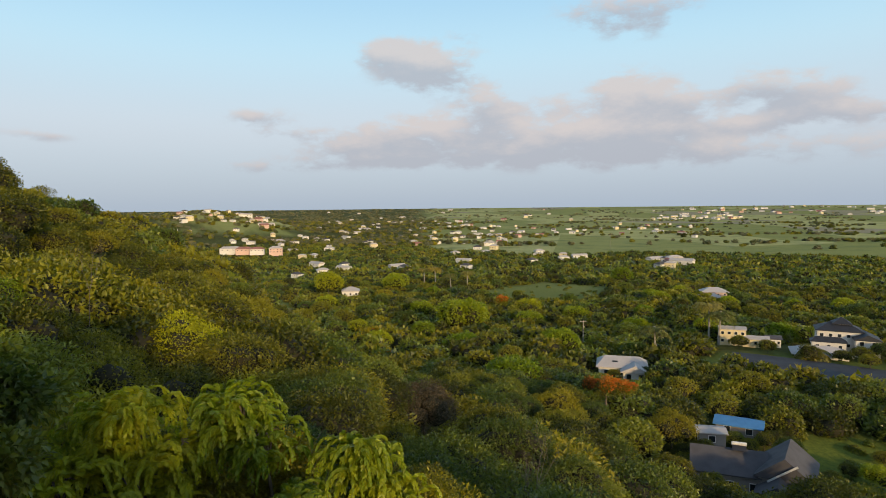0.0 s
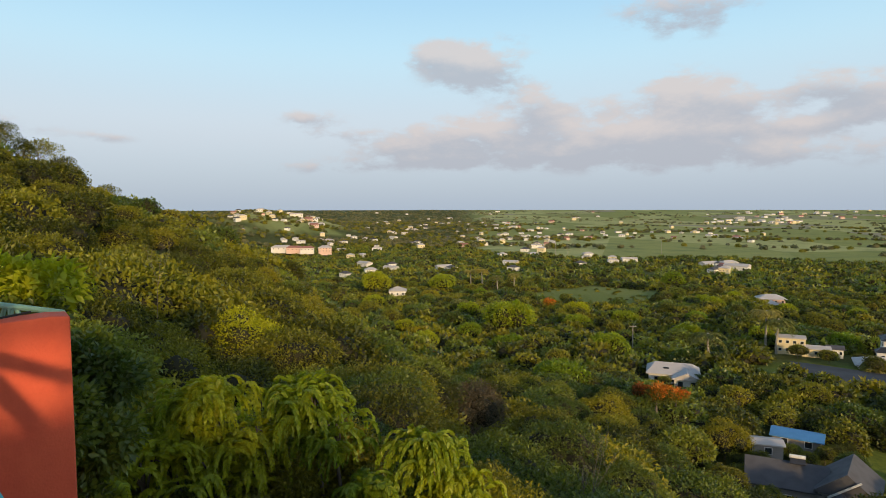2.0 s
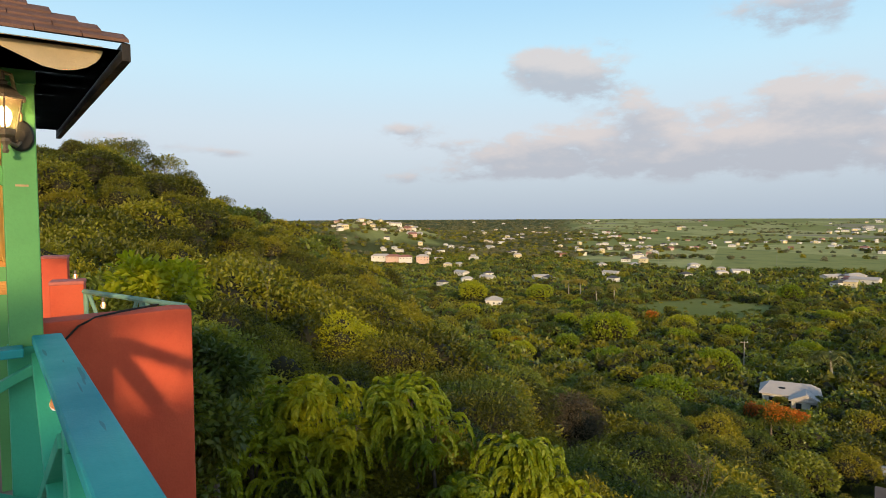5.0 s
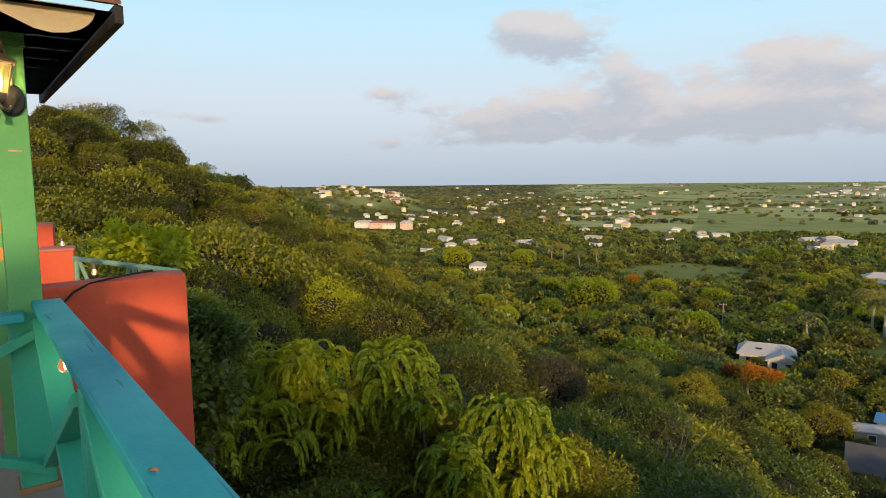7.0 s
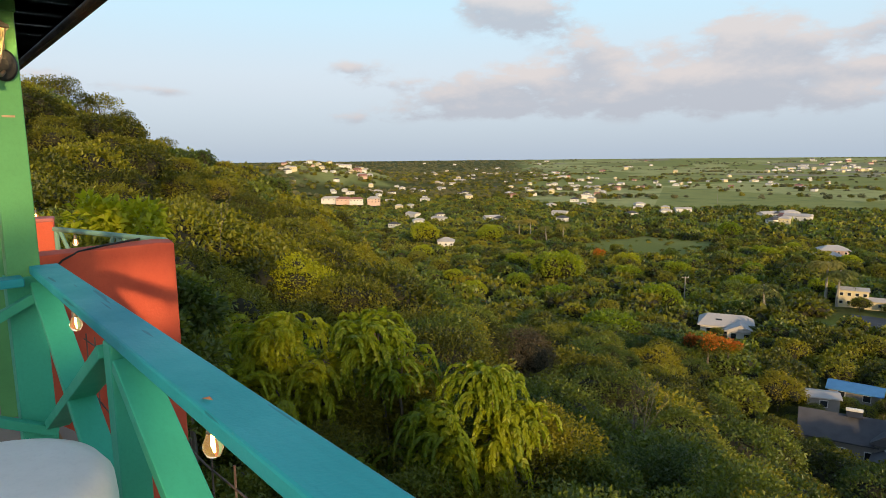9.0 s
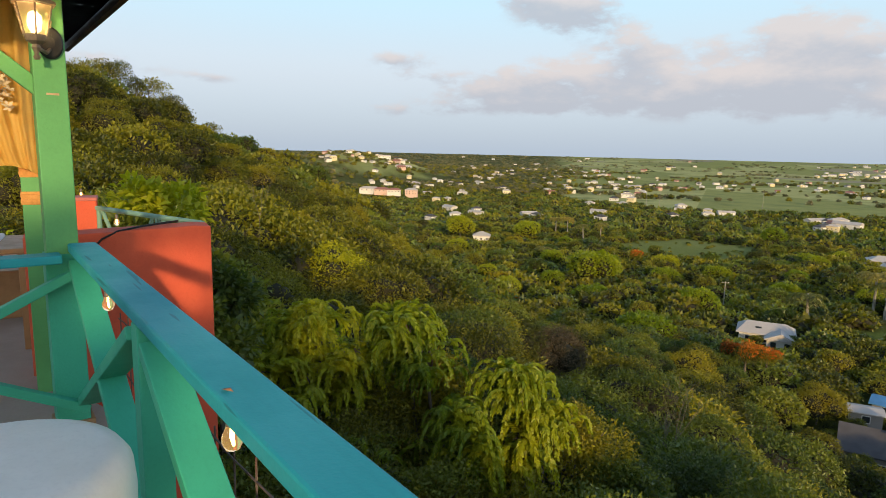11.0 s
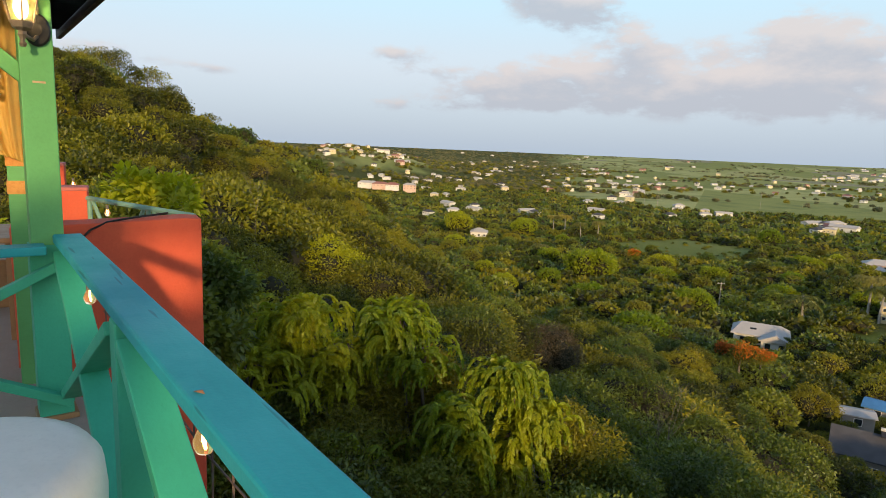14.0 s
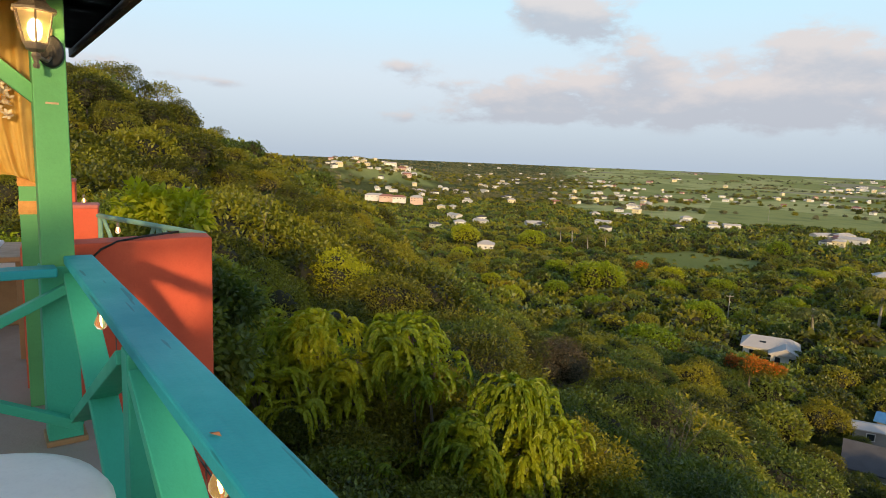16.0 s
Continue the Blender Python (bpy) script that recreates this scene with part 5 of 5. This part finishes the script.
ROOF_RED = material("red_metal_roof", (0.36, 0.17, 0.13), 0.6, (0.3, 0.1, 0.07), 0.5, 0.2, 3.0)
ROOF_BLUE = material("blue_tarpaulin_roof", (0.08, 0.25, 0.50), 0.5, (0.06, 0.19, 0.40), 0.7, 0.2, 5.0)
PANE = material("dark_window_glass", (0.03, 0.035, 0.04), 0.15, None, 3.0, 0.0)
TRIM = material("white_trim", (0.75, 0.73, 0.70), 0.6, None, 2.0)


def roof_bm(w, d, h, over, hip):
    """A hipped (hip > 0) or gabled roof with thickness."""
    bm = bmesh.new()
    a, b = w / 2 + over, d / 2 + over
    ridge = max(a - hip * b, 0.01) if hip else a
    base = [bm.verts.new(p) for p in ((-a, -b, 0), (a, -b, 0), (a, b, 0), (-a, b, 0))]
    low = [bm.verts.new((v.co.x, v.co.y, -0.18)) for v in base]
    r0, r1 = bm.verts.new((-ridge, 0, h)), bm.verts.new((ridge, 0, h))
    bm.faces.new((base[0], base[1], r1, r0))
    bm.faces.new((base[2], base[3], r0, r1))
    bm.faces.new((base[1], base[2], r1))
    bm.faces.new((base[3], base[0], r0))
    for k in range(4):
        bm.faces.new((base[k], low[k], low[(k + 1) % 4], base[(k + 1) % 4]))
    bm.faces.new(low)
    return bm


def window(parent, x, y, z, w, h, turn=0.0):
    fr = part("window", box((w + 0.2, 0.12, h + 0.2), (0, 0, 0)), TRIM, parent, "", Matrix.Translation((x, y, z)) @ Matrix.Rotation(turn, 4, "Z"))
    part("pane", box((w, 0.06, h), (0, -0.06, 0)), PANE, fr)


def wing(ob, w, d, h, at, wall, roof_mat, rh, hip, turn=0.0, over=0.5, wins=3, storeys=1, base=4.0):
    """One block of a house: walls, roof, windows."""
    m = Matrix.Translation(at) @ Matrix.Rotation(radians(turn), 4, "Z")
    body_ = part("wall", box((w, d, h + base), (0, 0, (h - base) / 2), 0.03), wall, ob, "", m)
    part("roof", roof_bm(w, d, rh, over, hip), roof_mat, ob, "", m @ Matrix.Translation((0, 0, h + 0.16)))
    for s in range(storeys):
        zc = h / storeys * (s + 0.55)
        for k in range(wins):
            window(body_, -w / 2 + w * (k + 0.5) / wins, -d / 2 - 0.02, zc, min(1.0, w / wins * 0.45), 1.0)
        for k in range(2):
            window(body_, -w / 2 - 0.02, -d / 2 + d * (k + 0.5) / 2, zc, 1.1, 1.2, -math.pi / 2)
    return body_


def house(label, x, y, z, turn, group="houses of the valley"):
    return thing("house", label, "house", group, Matrix.Translation((x, y, z)) @ Matrix.Rotation(radians(turn), 4, "Z"))


h = house("white hip-roofed house standing among the trees", -65, 372, -52.6, 8)
wing(h, 10, 9, 3.6, (0, 0, 0), WALL_WHITE, ROOF_WHITE, 2.2, 0.9)
h = house("low white house with a pale two-part metal roof", 42, 154, -41.0, -14)
wing(h, 11.0, 8, 2.6, (-0.4, 0.8, 0), WALL_WHITE, ROOF_WHITE, 1.9, 0.45, 0, 0.7)
wing(h, 6.0, 5.5, 2.3, (2.6, -3.0, 0), WALL_WHITE, ROOF_WHITE, 1.5, 0.0, 90, 0.6, 3)
part("skylight", box((1.3, 0.5, 0.08), (-2.0, -1.6, 3.75), 0.0, Matrix.Rotation(radians(28), 4, "X")), PANE, h, "dark roof light")
h = house("pale pink two-storey house with a broad hip roof", 150, 372, -56.5, -12)
wing(h, 14, 10, 5.2, (2, 3, 0), WALL_PINK, ROOF_WHITE, 2.4, 0.9, 0, 0.8, 4, 2)
wing(h, 13, 8, 3.0, (-2, -4, 0), WALL_WHITE, ROOF_WHITE, 2.0, 0.9)
wing(h, 8, 6, 2.4, (12, -6, -0.5), WALL_WHITE, ROOF_WHITE, 1.2, 0.8)
h = house("cream two-storey flat-fronted house with a low extension", 88, 196, -42.6, -20)
wing(h, 9.5, 7, 6.0, (-1.5, 0, 0), WALL_CREAM, ROOF_WHITE, 0.7, 0.0, 0, 0.3, 4, 2)
wing(h, 9, 6, 3.0, (6.5, -2.5, 0), WALL_CREAM, ROOF_WHITE, 0.9, 0.0, 0, 0.4, 3)
wing(h, 5, 5, 2.8, (13.0, 1.0, 0), WALL_WHITE, ROOF_GREY, 1.0, 0.0)
h.scale = (0.8, 0.8, 0.8)
h = house("large white villa with black hip roofs", 113, 185, -41.8, -24)
wing(h, 13, 9, 6.4, (0, 2, 0), WALL_WHITE, ROOF_DARK, 2.4, 0.9, 0, 0.6, 5, 2)
wing(h, 5, 5, 8.4, (1.0, 3.0, 0), WALL_WHITE, ROOF_DARK, 2.0, 1.0, 0, 0.5, 2, 3)
wing(h, 9, 7, 4.6, (7.5, -2.5, 0), WALL_WHITE, ROOF_DARK, 1.8, 0.0, 90, 0.5, 3, 2)
wing(h, 10, 4, 3.2, (-3.5, -4.5, 0), WALL_WHITE, ROOF_DARK, 1.4, 0.8)
h.scale = (0.86, 0.86, 0.86)
h = house("white single-storey house with a wide pale roof", 102.5, 176, -43.4, -22)
wing(h, 13, 8, 2.6, (0, 0, 0), WALL_WHITE, ROOF_WHITE, 1.8, 0.8, 0, 0.9)
h = house("grey rendered house with grey gabled shingle roofs", 43.5, 89, -40.0, -20)
wing(h, 9.5, 7.5, 3.2, (-3.0, 0.5, 0), WALL_GREY, ROOF_GREY, 2.4, 0.0)
gw = wing(h, 8, 6.5, 3.8, (4.6, -0.4, 0), WALL_GREY, ROOF_GREY, 3.0, 0.0, 78)
part("gable_trim", box((0.12, 4.6, 0.25), (0, 0, 0)), TRIM, h, "white barge board", Matrix.Translation((3.4, -5.0, 4.9)) @ Matrix.Rotation(radians(-12), 4, "Z") @ Matrix.Rotation(radians(90), 4, "Z") @ Matrix.Rotation(radians(-38), 4, "X"))
wing(h, 5, 5, 2.6, (3.0, -5.5, -0.4), WALL_GREY, ROOF_GREY, 2.0, 0.0, 78)
heater = part("solar_heater", box((1.9, 1.1, 0.12), (0, 0, 0), 0.02, Matrix.Rotation(radians(30), 4, "X")), ROOF_DARK, h, "solar water heater with a white tank", Matrix.Translation((-1.6, -0.2, 6.1)))
part("tank", tube([(-1.0, 0.55, 0.45), (1.0, 0.55, 0.45)], 0.27, 12), TRIM, heater)
h = house("low shed with a bright blue roof", 51.5, 111, -39.4, -28)
wing(h, 7.2, 4.5, 1.6, (0, 0, 0), WALL_GREY, ROOF_BLUE, 0.7, 0.0, 0, 0.5, 2)
h = house("small shack with a grey corrugated roof", 43.8, 104.5, -38.8, -12)
wing(h, 4.4, 3.4, 2.0, (0, 0, 0), WALL_GREY, ROOF_WHITE, 0.4, 0.0, 0, 0.3, 1)
# village row with red roofs
for dx, dy, w, wallm, roofm, st in ((0, 0, 16, WALL_PINK, ROOF_WHITE, 2), (-24, 2, 17, WALL_WHITE, ROOF_RED, 1), (-42, 6, 20, WALL_PINK, ROOF_RED, 1), (-62, 14, 26, WALL_WHITE, ROOF_WHITE, 1)):
    h = house("village building with a %s roof" % ("red" if roofm is ROOF_RED else "pale"), -229 + dx, 769 + dy, -55.0 if st == 2 else -54.0, 14, "village row")
    wing(h, w, 11, 5.5 if st == 2 else 3.6, (0, 0, 0), wallm, roofm, 2.6, 0.8, 0, 0.6, 4, st)

protos = []
for k, (wallm, roofm, w, d, hh, hp, rh) in enumerate(((WALL_WHITE, ROOF_WHITE, 13, 9, 3.6, 0.9, 2.2), (WALL_CREAM, ROOF_WHITE, 11, 8, 5.8, 0.8, 2.0), (WALL_PINK, ROOF_RED, 13, 9, 3.6, 0.0, 2.6), (WALL_WHITE, ROOF_GREY, 12, 9, 3.8, 0.9, 2.4), (WALL_WHITE, ROOF_WHITE, 20, 9, 3.8, 0.0, 2.0))):
    hx, hy = polar(-12 + 4 * k, 900 + 40 * k)
    h = house("small pale village house among trees", hx, hy, float(canopy(hx, hy)) - 4.0, 20 * k, "distant village houses")
    wing(h, w, d, hh, (0, 0, 0), wallm, roofm, rh, hp, 0, 0.5, 3, 1, 3.0)
    protos.append(h)


def spread(n, az0, az1, r0, r1, seed, s0, s1, lift):
    rng = random.Random(seed)
    for _ in range(n):
        r = r0 * (r1 / r0) ** rng.random()
        x, y = polar(rng.uniform(az0, az1), r)
        s = rng.uniform(s0, s1)
        copy = copy_thing(rng.choices(protos, (4, 3, 1, 4, 3))[0], Matrix.Translation((x, y, float(canopy(x, y)) - lift)) @ Matrix.Rotation(rng.uniform(-0.8, 0.8), 4, "Z"))
        copy.scale = (s, s, s)


spread(14, -17, 2, 520, 900, 31, 0.6, 0.9, 4.0)
spread(95, -25, 4, 950, 2300, 32, 0.55, 0.9, 1.6)
spread(50, 0, 22, 1200, 1900, 33, 0.6, 0.95, 1.6)
spread(30, 17, 24, 2300, 3000, 34, 1.0, 1.5, 2.0)
spread(45, 20, 37, 2900, 4500, 35, 1.0, 1.8, 2.0)
spread(20, -12, 20, 2200, 4200, 36, 1.0, 1.6, 2.0)
spread(10, 17, 19.5, 600, 720, 37, 0.8, 1.1, 4.5)
spread(8, 2, 14, 640, 900, 38, 0.7, 1.0, 4.0)
spread(18, -24.5, -16, 1250, 1600, 39, 0.9, 1.3, 1.0)
spread(22, -20, 0, 1000, 1900, 40, 0.7, 1.0, 1.2)


def power_pole(x, y, z, top):
    ob = thing("power_pole", "grey wooden power pole with a crossarm", "pole", "power poles", Matrix.Translation((x, y, z)))
    part("shaft", tube([(0, 0, -2), (0, 0, top)], [0.2, 0.13], 8), PALE_BARK, ob)
    part("crossarm", box((2.2, 0.14, 0.16), (0, 0, top - 0.5)), PALE_BARK, ob)
    for k in (-0.9, 0, 0.9):
        part("insulator", lathe([(0.06, 0), (0.09, 0.1), (0.05, 0.25)], 8, None, (k, 0, top - 0.42)), TRIM, ob)


power_pole(41.3, 201.6, -47.5, 11.5)
for az, r in ((4.3, 800), (5.4, 790), (13.4, 860)):
    x, y = polar(az, r)
    power_pole(x, y, float(canopy(x, y)) - 6, 22)
mast = thing("radio_mast", "cluster of small masts on the hill top", "mast", "", Matrix.Translation((-88, 98, 2.6)))
for dx, hgt in ((0, 12.5), (0.9, 11.6), (2.2, 13.0)):
    part("mast_tube", tube([(dx, 0, 0), (dx, 0, hgt)], 0.07, 6), TRIM, mast)
car = thing("car", "white car parked on the grass beside the road", "car", "", Matrix.Translation((122, 160, -49.2)) @ Matrix.Rotation(-0.5, 4, "Z"))
part("body", box((4.2, 1.7, 0.75), (0, 0, 0.65), 0.2), TRIM, car)
part("cabin", box((2.2, 1.5, 0.6), (-0.2, 0, 1.25), 0.22), PANE, car)
for sx in (-1.3, 1.3):
    for sy in (-0.8, 0.8):
        part("wheel", tube([(sx, sy - 0.1, 0.32), (sx, sy + 0.1, 0.32)], 0.32, 12), BLACK, car)
